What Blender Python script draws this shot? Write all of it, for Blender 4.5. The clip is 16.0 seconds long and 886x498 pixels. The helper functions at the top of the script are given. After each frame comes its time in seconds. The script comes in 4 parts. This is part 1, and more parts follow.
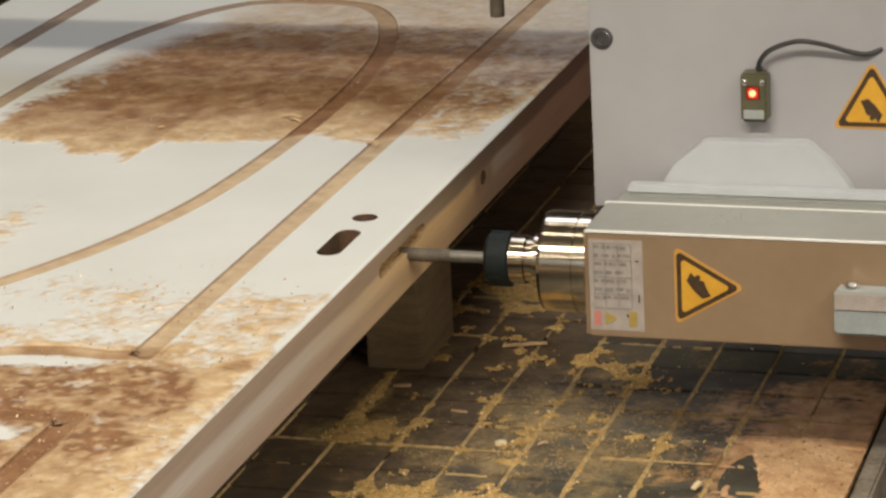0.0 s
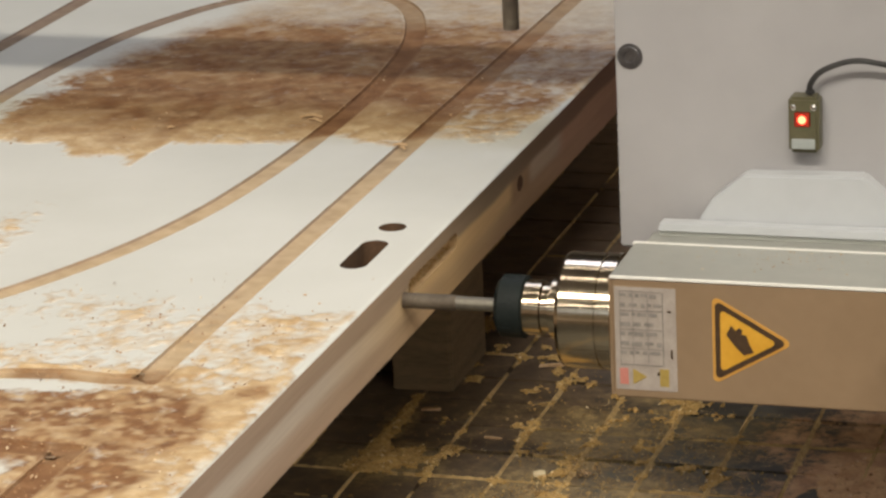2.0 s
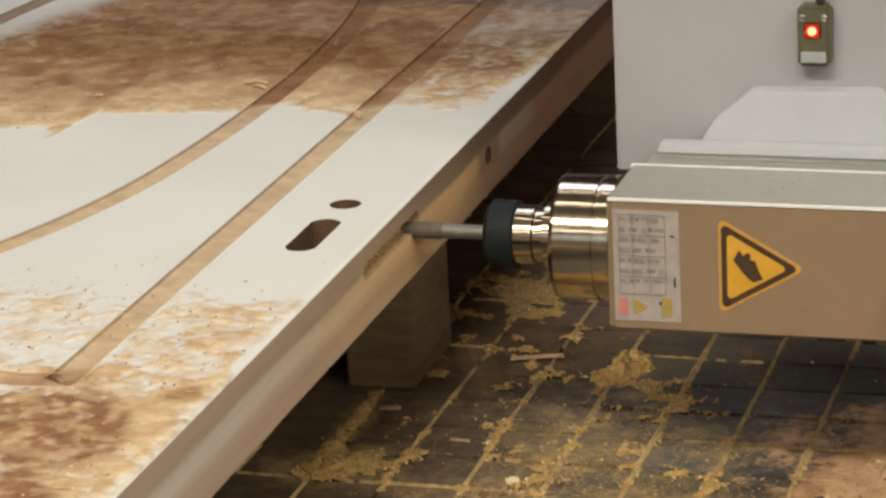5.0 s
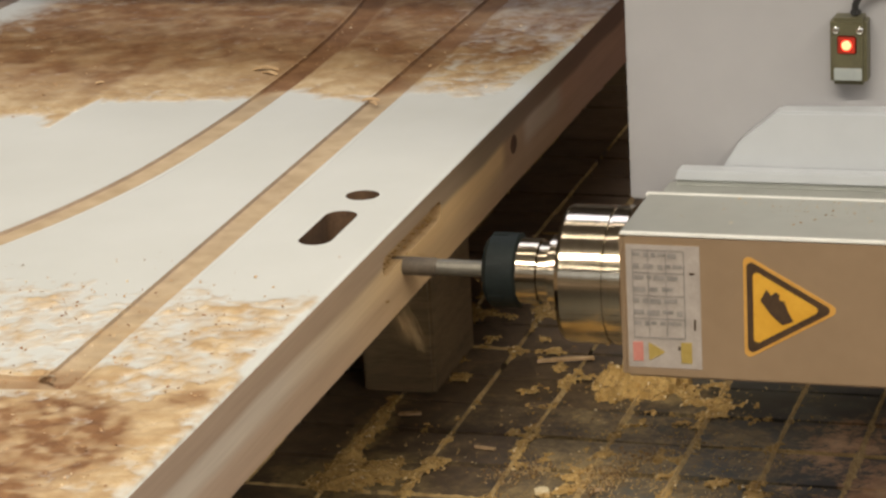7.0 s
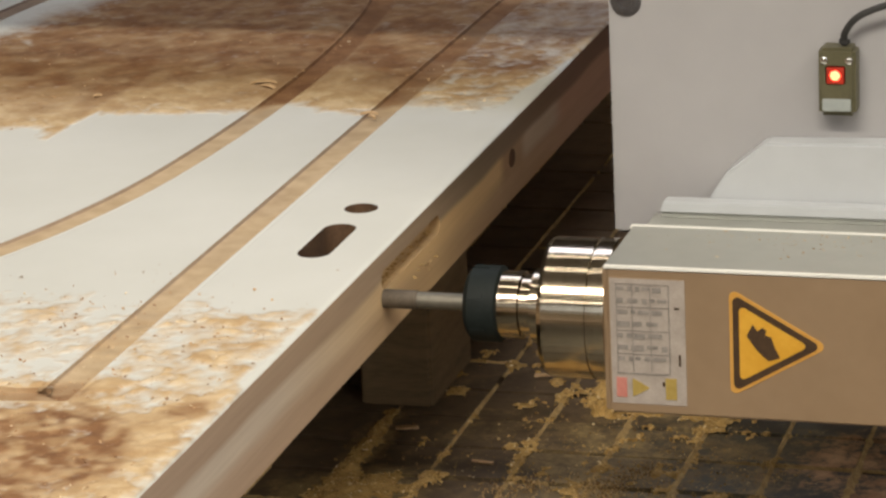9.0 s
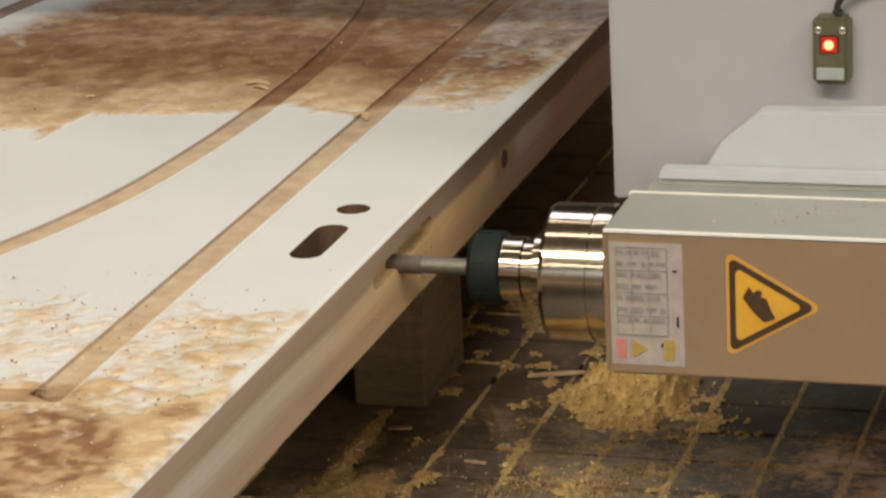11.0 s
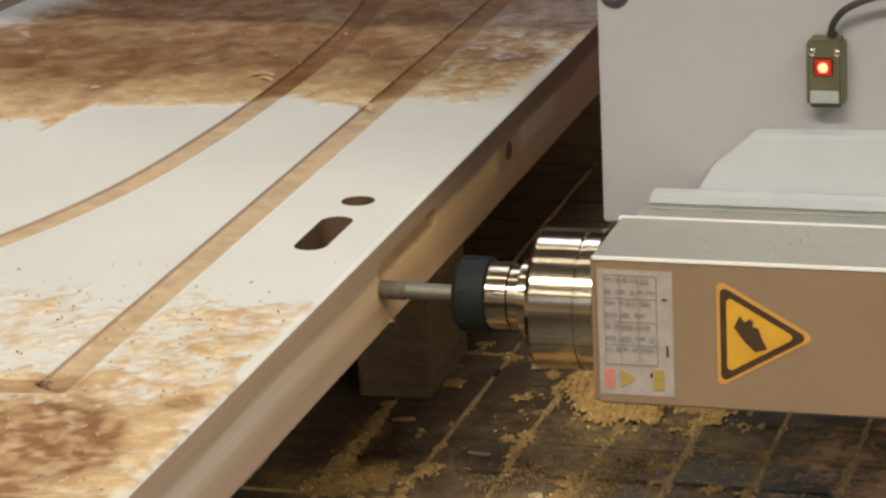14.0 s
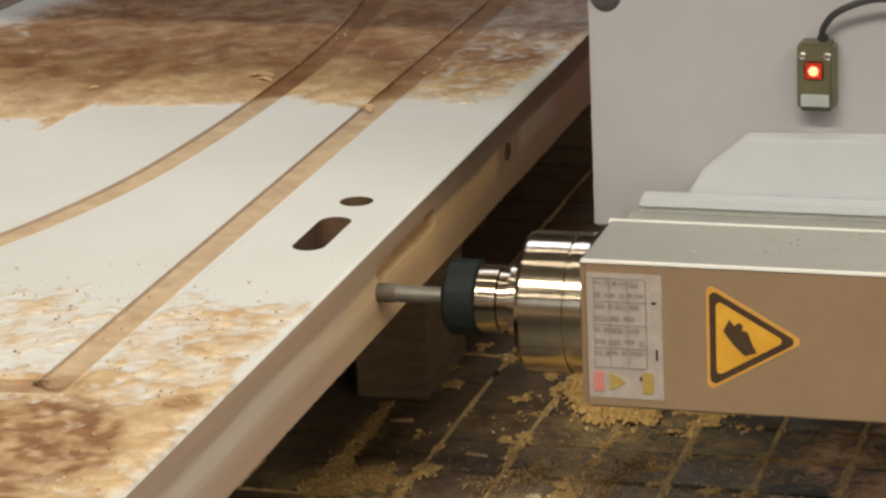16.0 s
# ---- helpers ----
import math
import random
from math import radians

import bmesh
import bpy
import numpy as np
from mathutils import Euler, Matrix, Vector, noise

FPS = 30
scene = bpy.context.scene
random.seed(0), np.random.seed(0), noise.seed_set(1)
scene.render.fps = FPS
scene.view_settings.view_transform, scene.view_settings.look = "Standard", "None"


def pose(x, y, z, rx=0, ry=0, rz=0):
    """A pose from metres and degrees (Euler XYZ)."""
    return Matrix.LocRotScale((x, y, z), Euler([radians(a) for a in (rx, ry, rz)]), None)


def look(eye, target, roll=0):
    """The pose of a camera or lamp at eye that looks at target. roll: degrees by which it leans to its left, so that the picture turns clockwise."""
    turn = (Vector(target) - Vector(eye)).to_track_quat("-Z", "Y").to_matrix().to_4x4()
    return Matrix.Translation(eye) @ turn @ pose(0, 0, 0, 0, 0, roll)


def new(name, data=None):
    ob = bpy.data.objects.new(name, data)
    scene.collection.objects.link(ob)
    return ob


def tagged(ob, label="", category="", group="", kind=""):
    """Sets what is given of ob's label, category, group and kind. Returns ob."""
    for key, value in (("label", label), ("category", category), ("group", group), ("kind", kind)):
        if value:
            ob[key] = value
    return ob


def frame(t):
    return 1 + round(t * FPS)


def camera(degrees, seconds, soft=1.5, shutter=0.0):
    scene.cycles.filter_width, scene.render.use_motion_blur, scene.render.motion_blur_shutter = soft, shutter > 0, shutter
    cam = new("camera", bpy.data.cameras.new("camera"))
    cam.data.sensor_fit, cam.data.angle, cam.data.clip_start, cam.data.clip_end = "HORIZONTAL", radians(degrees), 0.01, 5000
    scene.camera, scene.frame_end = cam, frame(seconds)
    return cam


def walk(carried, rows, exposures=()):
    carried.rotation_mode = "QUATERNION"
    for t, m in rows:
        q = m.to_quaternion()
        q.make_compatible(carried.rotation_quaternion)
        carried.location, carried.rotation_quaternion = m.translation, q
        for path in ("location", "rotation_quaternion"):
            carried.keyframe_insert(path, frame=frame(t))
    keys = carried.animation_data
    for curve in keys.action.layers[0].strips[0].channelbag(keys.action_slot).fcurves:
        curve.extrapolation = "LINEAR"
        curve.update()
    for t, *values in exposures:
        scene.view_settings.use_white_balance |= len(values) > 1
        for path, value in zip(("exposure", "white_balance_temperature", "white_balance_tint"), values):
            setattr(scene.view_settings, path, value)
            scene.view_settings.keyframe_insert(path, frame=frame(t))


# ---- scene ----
cam = camera(16.78, 16.0, soft=2.6, shutter=0.5)


def aim(x, y, z, yaw, tilt, lean):
    """A camera pose from an eye, a turn to the left, a tilt down and a lean to the right, in degrees."""
    a, b = radians(yaw), radians(tilt)
    way = Vector((-math.sin(a) * math.cos(b), math.cos(a) * math.cos(b), -math.sin(b)))
    return look((x, y, z), Vector((x, y, z)) + way, -lean)


CAMERA = [
    (0, 0.6101, -1.7623, 1.6159, 17.607, 17.582, 2.99),
    (0.5, 0.6072, -1.7414, 1.6009, 17.774, 17.697, 3.15),
    (1, 0.5476, -1.6044, 1.5686, 17.749, 17.882, 2.88),
    (1.5, 0.5469, -1.6040, 1.5674, 17.774, 17.768, 2.85),
    (2, 0.5454, -1.6042, 1.5693, 17.847, 17.519, 2.78),
    (2.5, 0.5482, -1.6047, 1.5700, 18.025, 17.537, 2.79),
    (3, 0.5494, -1.6052, 1.5691, 17.959, 17.726, 2.75),
    (3.5, 0.5494, -1.6003, 1.5701, 17.685, 18.029, 2.72),
    (6, 0.4458, -1.3175, 1.4627, 16.942, 17.585, 2.92),
    (6.5, 0.4451, -1.3168, 1.4622, 17.034, 17.505, 2.94),
    (7, 0.4459, -1.3151, 1.4610, 17.256, 17.655, 3.07),
    (7.5, 0.4458, -1.3168, 1.4615, 17.258, 17.479, 3.00),
    (8, 0.4431, -1.3140, 1.4592, 17.018, 17.395, 2.90),
    (8.5, 0.4427, -1.3159, 1.4592, 17.097, 17.345, 2.84),
    (11, 0.4454, -1.3159, 1.4594, 17.030, 17.333, 2.88),
    (11.5, 0.4462, -1.3161, 1.4620, 17.165, 17.550, 2.91),
    (12, 0.4462, -1.3185, 1.4621, 17.129, 17.597, 2.72),
    (12.5, 0.4485, -1.3185, 1.4625, 17.114, 17.529, 2.83),
    (13, 0.4473, -1.3164, 1.4616, 16.974, 17.537, 2.78),
    (13.5, 0.4465, -1.3192, 1.4628, 17.055, 17.575, 2.81),
    (14, 0.4444, -1.3183, 1.4616, 17.061, 17.538, 2.75),
    (14.5, 0.4440, -1.3148, 1.4617, 16.974, 17.584, 2.70),
    (15, 0.4449, -1.3155, 1.4594, 17.190, 17.319, 2.81),
    (15.5, 0.4431, -1.3137, 1.4583, 16.872, 17.352, 2.55),
    (16, 0.4448, -1.3167, 1.4604, 17.062, 17.498, 2.59),
]
walk(cam, [(r[0], aim(*r[1:])) for r in CAMERA])

# ---- light ----
world = bpy.data.worlds.new("hall_air")
scene.world = world
world.use_nodes = True
world.node_tree.nodes["Background"].inputs[0].default_value = (0.75, 0.85, 1.0, 1)
world.node_tree.nodes["Background"].inputs[1].default_value = 0.3
scene.view_settings.exposure = 0.0


def area(name, place, target, wide, high, watts, colour):
    data = bpy.data.lights.new(name, "AREA")
    data.shape, data.size, data.size_y, data.energy, data.color = "RECTANGLE", wide, high, watts, colour
    ob = new(name, data)
    ob.matrix_world = look(place, target)
    return ob


# rows of tubes over the machine, the light of the windows, and added fill lamps
for tx, ty, long, deep, watts in ((0.2, -4.7, 6.0, 0.12, 46), (0.10, -2.48, 2.2, 0.10, 83), (0.10, -2.30, 2.2, 0.10, 67), (0.2, -0.36, 4.0, 0.06, 11), (0.2, 0.82, 4.0, 0.06, 7)):
    area("tube_light", (tx, ty, 3.45), (tx, ty, 0), long, deep, watts, (1.0, 0.905, 0.765))
area("window_light", (1.0, -5.85, 2.75), (1.0, 0, 2.2), 5.0, 1.0, 14, (0.92, 0.95, 1.0))
# east fill is an added source, for the door's edge and the bed
area("window_light", (5.85, -1.6, 2.3), (0, -1.0, 1.6), 4.0, 1.9, 16, (1.0, 0.87, 0.74))
# lamp added to the right only to brighten the door's edge
area("tube_light", (2.6, -1.8, 3.45), (2.6, -1.8, 0), 0.10, 3.0, 80, (1.0, 0.905, 0.765))
# bluish fill lamp added under the closed ceiling to tint and lift shadows
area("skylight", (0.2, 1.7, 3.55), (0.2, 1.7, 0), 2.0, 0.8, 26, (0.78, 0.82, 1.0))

TOP, BED = 1.02, 0.85  # heights of the door's face and of the machine's bed


# ---- materials ----
def material(name, c1, c2, scale=40.0, rough=0.5, metal=0.0, bump=0.0, fine=0.0, rough2=None, coords="Object", stretch=(1, 1, 1), ramp=(0.35, 0.65), per=0.0):
    """Two colours mixed by noise at two scales, with relief."""
    m = bpy.data.materials.new(name)
    m.use_nodes = True
    nt = m.node_tree
    b = nt.nodes["Principled BSDF"]
    tc = nt.nodes.new("ShaderNodeTexCoord")
    mp = nt.nodes.new("ShaderNodeMapping")
    mp.inputs["Scale"].default_value = stretch
    if coords == "World":
        geo = nt.nodes.new("ShaderNodeNewGeometry")
        nt.links.new(geo.outputs["Position"], mp.inputs["Vector"])
    else:
        nt.links.new(tc.outputs[coords], mp.inputs["Vector"])
    n1 = nt.nodes.new("ShaderNodeTexNoise")
    n1.inputs["Scale"].default_value, n1.inputs["Detail"].default_value = scale, 6
    n2 = nt.nodes.new("ShaderNodeTexNoise")
    n2.inputs["Scale"].default_value, n2.inputs["Detail"].default_value = scale * 7, 3
    add = nt.nodes.new("ShaderNodeMix")
    add.inputs[0].default_value = 0.35
    for n, s in ((n1, 2), (n2, 3)):
        nt.links.new(mp.outputs[0], n.inputs["Vector"])
        nt.links.new(n.outputs["Fac"], add.inputs[s])
    r = nt.nodes.new("ShaderNodeValToRGB")
    r.color_ramp.elements[0].position, r.color_ramp.elements[1].position = ramp
    r.color_ramp.elements[0].color, r.color_ramp.elements[1].color = (*c1, 1), (*c2, 1)
    nt.links.new(add.outputs[0], r.inputs[0])
    out = r.outputs[0]
    if per:
        info = nt.nodes.new("ShaderNodeObjectInfo")
        hs = nt.nodes.new("ShaderNodeHueSaturation")
        mr = nt.nodes.new("ShaderNodeMapRange")
        mr.inputs[3].default_value, mr.inputs[4].default_value = 1 - per, 1 + per
        nt.links.new(info.outputs["Random"], mr.inputs[0])
        nt.links.new(mr.outputs[0], hs.inputs["Value"])
        nt.links.new(out, hs.inputs["Color"])
        out = hs.outputs[0]
    nt.links.new(out, b.inputs["Base Color"])
    b.inputs["Metallic"].default_value = metal
    b.inputs["Roughness"].default_value = rough
    if rough2 is not None:
        mr = nt.nodes.new("ShaderNodeMapRange")
        mr.inputs[3].default_value, mr.inputs[4].default_value = rough, rough2
        nt.links.new(add.outputs[0], mr.inputs[0])
        nt.links.new(mr.outputs[0], b.inputs["Roughness"])
    if bump:
        bp = nt.nodes.new("ShaderNodeBump")
        bp.inputs["Strength"].default_value, bp.inputs["Distance"].default_value = bump, fine or 0.001
        nt.links.new(add.outputs[0], bp.inputs["Height"])
        nt.links.new(bp.outputs[0], b.inputs["Normal"])
    return m


WHITE_PAINT = material("white_paint", (0.335, 0.332, 0.342), (0.380, 0.377, 0.387), 6, 0.42, bump=0.05, fine=0.0004)
MOUNT_PAINT = material("mount_paint", (0.425, 0.448, 0.472), (0.48, 0.505, 0.53), 9, 0.4, bump=0.05, fine=0.0004)
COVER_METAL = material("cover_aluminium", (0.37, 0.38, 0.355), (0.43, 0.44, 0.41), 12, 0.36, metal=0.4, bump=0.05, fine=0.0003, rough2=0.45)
# brown holds the warm bounce from the bed; the grey above is the top's tone
BODY_METAL = material("warm_bounce_aluminium", (0.325, 0.226, 0.138), (0.372, 0.262, 0.163), 14, 0.36, metal=0.35, bump=0.05, fine=0.0003, rough2=0.46)
STEEL = material("turned_steel", (0.44, 0.375, 0.27), (0.52, 0.45, 0.34), 30, 0.10, metal=1.0, rough2=0.17, stretch=(5, 1, 1))
TOOL_STEEL = material("tool_steel", (0.15, 0.14, 0.115), (0.215, 0.20, 0.165), 60, 0.5, metal=0.6)
DARK_STEEL = material("dark_steel", (0.075, 0.058, 0.042), (0.14, 0.115, 0.085), 120, 0.65, metal=0.2)
KNOT = material("dark_knot", (0.07, 0.030, 0.014), (0.13, 0.060, 0.028), 120, 0.75)
NUT_BLACK = material("black_oxide", (0.007, 0.010, 0.0095), (0.014, 0.019, 0.018), 80, 0.6)
NUT_BLACK.node_tree.nodes["Principled BSDF"].inputs["Specular IOR Level"].default_value = 0.2
RUBBER = material("black_rubber", (0.02, 0.02, 0.02), (0.04, 0.04, 0.04), 60, 0.55)
STICKER = material("paper_label", (0.325, 0.285, 0.25), (0.415, 0.365, 0.325), 120, 0.5)
DULL_YELLOW = material("dull_yellow_print", (0.33, 0.235, 0.06), (0.42, 0.31, 0.09), 90, 0.5)
YELLOW = material("yellow_film", (0.60, 0.315, 0.030), (0.68, 0.375, 0.045), 60, 0.4)
AMBER = material("amber_film", (0.55, 0.28, 0.05), (0.62, 0.34, 0.08), 60, 0.4)
INK = material("dark_ink", (0.042, 0.022, 0.010), (0.07, 0.04, 0.02), 90, 0.5)
GREY_INK = material("grey_ink", (0.185, 0.17, 0.155), (0.31, 0.28, 0.255), 200, 0.55)
RED_INK = material("red_ink", (0.46, 0.16, 0.125), (0.54, 0.22, 0.18), 90, 0.5)
OLIVE = material("olive_plastic", (0.082, 0.077, 0.043), (0.118, 0.108, 0.060), 90, 0.45)
GREY_CASE = material("grey_case", (0.29, 0.32, 0.315), (0.36, 0.395, 0.385), 50, 0.45)
# near-white colour standing in for tube reflections on the body's bevels
PAINTED_GLINT = material("painted_glint", (0.74, 0.74, 0.70), (0.84, 0.84, 0.80), 60, 0.4)
SILVER = material("silver_screw", (0.7, 0.7, 0.68), (0.8, 0.8, 0.78), 50, 0.25, metal=1.0)
DARK_SCREW = material("dark_screw", (0.10, 0.10, 0.11), (0.17, 0.17, 0.18), 200, 0.35, metal=0.8)
JOINT = material("dusty_joint", (0.022, 0.017, 0.011), (0.16, 0.105, 0.045), 22, 0.9, bump=0.6, fine=0.002, ramp=(0.45, 0.68))
JOINT_DUST = material("joint_sawdust", (0.36, 0.24, 0.10), (0.66, 0.48, 0.22), 120, 0.95, bump=0.8, fine=0.002)
SAWDUST = material("yellow_sawdust", (0.40, 0.245, 0.072), (0.64, 0.43, 0.16), 130, 0.95, bump=0.9, fine=0.002)
BROWN_DUST = material("brown_dust", (0.42, 0.235, 0.11), (0.70, 0.46, 0.25), 45, 0.95, bump=0.9, fine=0.002)
CHIP = material("wood_chip", (0.42, 0.27, 0.13), (0.68, 0.48, 0.28), 150, 0.85)
PALE_CHIP = material("pale_chip", (0.66, 0.53, 0.30), (0.82, 0.71, 0.47), 150, 0.85)

def grain_material(name, stops, rough=0.9):
    m = bpy.data.materials.new(name)
    m.use_nodes = True
    nt = m.node_tree
    geo = nt.nodes.new("ShaderNodeNewGeometry")
    r = nt.nodes.new("ShaderNodeValToRGB")
    while len(r.color_ramp.elements) < len(stops):
        r.color_ramp.elements.new(0.5)
    for e, (p, c) in zip(r.color_ramp.elements, stops):
        e.position, e.color = p, (*c, 1)
    nt.links.new(geo.outputs["Random Per Island"], r.inputs[0])
    nt.links.new(r.outputs[0], nt.nodes["Principled BSDF"].inputs["Base Color"])
    nt.nodes["Principled BSDF"].inputs["Roughness"].default_value = rough
    return m


BROWN_GRAIN = grain_material("brown_grain", [(0.0, (0.20, 0.10, 0.045)), (0.35, (0.34, 0.19, 0.09)), (0.8, (0.52, 0.34, 0.18)), (1.0, (0.74, 0.62, 0.43))])
GOLD_GRAIN = grain_material("gold_grain", [(0.0, (0.24, 0.15, 0.055)), (0.5, (0.47, 0.305, 0.11)), (0.9, (0.65, 0.455, 0.19)), (1.0, (0.82, 0.70, 0.44))])
SPRAY_GRAIN = grain_material("spray_grain", [(0.0, (0.16, 0.095, 0.04)), (0.5, (0.34, 0.215, 0.095)), (1.0, (0.58, 0.42, 0.21))])
MILLED = material("milled_wood", (0.36, 0.235, 0.11), (0.52, 0.36, 0.18), 60, 0.9)
POST_WOOD = material("rough_board", (0.175, 0.125, 0.068), (0.30, 0.215, 0.118), 18, 0.8, bump=0.3, stretch=(1, 1, 6))
BED_SIDE = material("bed_side", (0.14, 0.115, 0.085), (0.36, 0.31, 0.24), 35, 0.8, bump=0.3)
FRAME_PAINT = material("machine_paint", (0.30, 0.30, 0.30), (0.38, 0.38, 0.38), 6, 0.5)
CONCRETE = material("concrete", (0.032, 0.021, 0.012), (0.062, 0.040, 0.023), 2, 0.8, bump=0.2)
WALL = material("hall_wall", (0.32, 0.275, 0.22), (0.39, 0.335, 0.27), 1.5, 0.8)
CEILING = material("hall_ceiling", (0.66, 0.64, 0.60), (0.72, 0.70, 0.66), 1.5, 0.8)
MDF = material("cut_board", (0.28, 0.165, 0.075), (0.44, 0.29, 0.15), 50, 0.85, bump=0.3)
# dark brown for the walls of the lock holes
DARK_CUT = material("dark_brown_cut", (0.06, 0.032, 0.016), (0.13, 0.072, 0.036), 60, 0.9)


def tile_material():
    """Slate tiles of the bed, dusty where the sawdust has been falling, brown by the outer edge; brown also lifts the
    dim parts.
    """
    m = material("bed_tile", (0.055, 0.046, 0.032), (0.098, 0.094, 0.076), 9, 0.45, bump=0.35, fine=0.001, rough2=0.6, coords="World", ramp=(0.40, 0.58), per=0.25)
    nt = m.node_tree
    b = nt.nodes["Principled BSDF"]
    base = b.inputs["Base Color"].links[0].from_socket
    geo = next(n for n in nt.nodes if n.type == "NEW_GEOMETRY")

    def value(op, *xs):
        n = nt.nodes.new("ShaderNodeMath")
        n.operation = op
        for i, v in enumerate(xs):
            if isinstance(v, float):
                n.inputs[i].default_value = v
            else:
                nt.links.new(v, n.inputs[i])
        return n.outputs[0]

    def grain(scale, detail, rough):
        n = nt.nodes.new("ShaderNodeTexNoise")
        n.inputs["Scale"].default_value, n.inputs["Detail"].default_value, n.inputs["Roughness"].default_value = scale, detail, rough
        nt.links.new(geo.outputs["Position"], n.inputs["Vector"])
        return n.outputs["Fac"]

    def patch(x, y, rx, ry):
        mp = nt.nodes.new("ShaderNodeMapping")
        mp.inputs["Location"].default_value = (-x / rx, -y / ry, 0)
        mp.inputs["Scale"].default_value = (1 / rx, 1 / ry, 0)
        nt.links.new(geo.outputs["Position"], mp.inputs["Vector"])
        ln = nt.nodes.new("ShaderNodeVectorMath")
        ln.operation = "LENGTH"
        nt.links.new(mp.outputs[0], ln.inputs[0])
        return value("SUBTRACT", 1.0, ln.outputs["Value"])

    def lay(base, amount, contrast, c1, c2, scale):
        r = nt.nodes.new("ShaderNodeValToRGB")
        r.color_ramp.elements[0].position, r.color_ramp.elements[1].position = 0.36, 0.64
        r.color_ramp.elements[0].color, r.color_ramp.elements[1].color = (*c1, 1), (*c2, 1)
        nt.links.new(grain(scale, 5, 0.7), r.inputs[0])
        n = nt.nodes.new("ShaderNodeMix")
        n.data_type = "RGBA"
        cl = nt.nodes.new("ShaderNodeClamp")
        nt.links.new(value("MULTIPLY", amount, contrast), cl.inputs[0])
        nt.links.new(cl.outputs[0], n.inputs[0])
        nt.links.new(base, n.inputs[6])
        nt.links.new(r.outputs[0], n.inputs[7])
        return n.outputs[2]

    mottle = value("ADD", value("MULTIPLY_ADD", grain(30.0, 4, 0.6), 3.4, -1.7), value("MULTIPLY_ADD", grain(190.0, 4, 0.75), 2.4, -1.2))
    gold = value("MAXIMUM", value("MULTIPLY", patch(0.10, 0.14, 0.17, 0.19), 1.15), value("MAXIMUM", value("MAXIMUM", value("MULTIPLY", patch(-0.056, 0.120, 0.052, 0.052), 2.8), value("MULTIPLY", patch(-0.069, 0.19, 0.018, 0.07), 2.2)), value("MULTIPLY", patch(0.03, 0.02, 0.08, 0.045), 1.0)))
    # brown dust under the door, paler to replace missing fill light and haze
    fine = value("ADD", value("MULTIPLY", patch(-0.06, 0.25, 0.20, 0.42), 1.6), value("MULTIPLY", mottle, 0.5))
    out = lay(base, fine, 1.2, (0.085, 0.058, 0.034), (0.150, 0.103, 0.060), 60.0)
    # brown dust far back, also raising the dark bed as haze would
    settled = value("ADD", value("MULTIPLY", patch(0.0, 1.05, 0.7, 0.74), 2.4), value("MULTIPLY", mottle, 0.35))
    out = lay(out, settled, 1.2, (0.17, 0.115, 0.068), (0.27, 0.185, 0.11), 40.0)
    out = lay(out, value("ADD", value("ADD", value("MAXIMUM", gold, -0.6), -0.32), mottle), 1.2, (0.16, 0.114, 0.053), (0.37, 0.27, 0.125), 90.0)
    brown = value("ADD", value("MULTIPLY", patch(0.285, 0.13, 0.155, 0.25), 2.4), value("ADD", value("MULTIPLY", mottle, 0.8), -0.70))
    brown = value("SUBTRACT", brown, value("MULTIPLY", value("MAXIMUM", patch(0.229, 0.082, 0.017, 0.046), 0.0), 9.0))
    out = lay(out, brown, 2.0, (0.36, 0.19, 0.085), (0.62, 0.385, 0.20), 55.0)
    nt.links.new(out, b.inputs["Base Color"])
    return m


TILE = tile_material()


def led_material():
    m = bpy.data.materials.new("red_led")
    m.use_nodes = True
    b = m.node_tree.nodes["Principled BSDF"]
    b.inputs["Base Color"].default_value = (0.8, 0.05, 0.02, 1)
    b.inputs["Emission Color"].default_value = (1.0, 0.07, 0.03, 1)
    b.inputs["Emission Strength"].default_value = 14.0
    return m


LED = led_material()
GLOW_RED = material("glow_red", (0.42, 0.035, 0.02), (0.5, 0.05, 0.03), 60, 0.25)


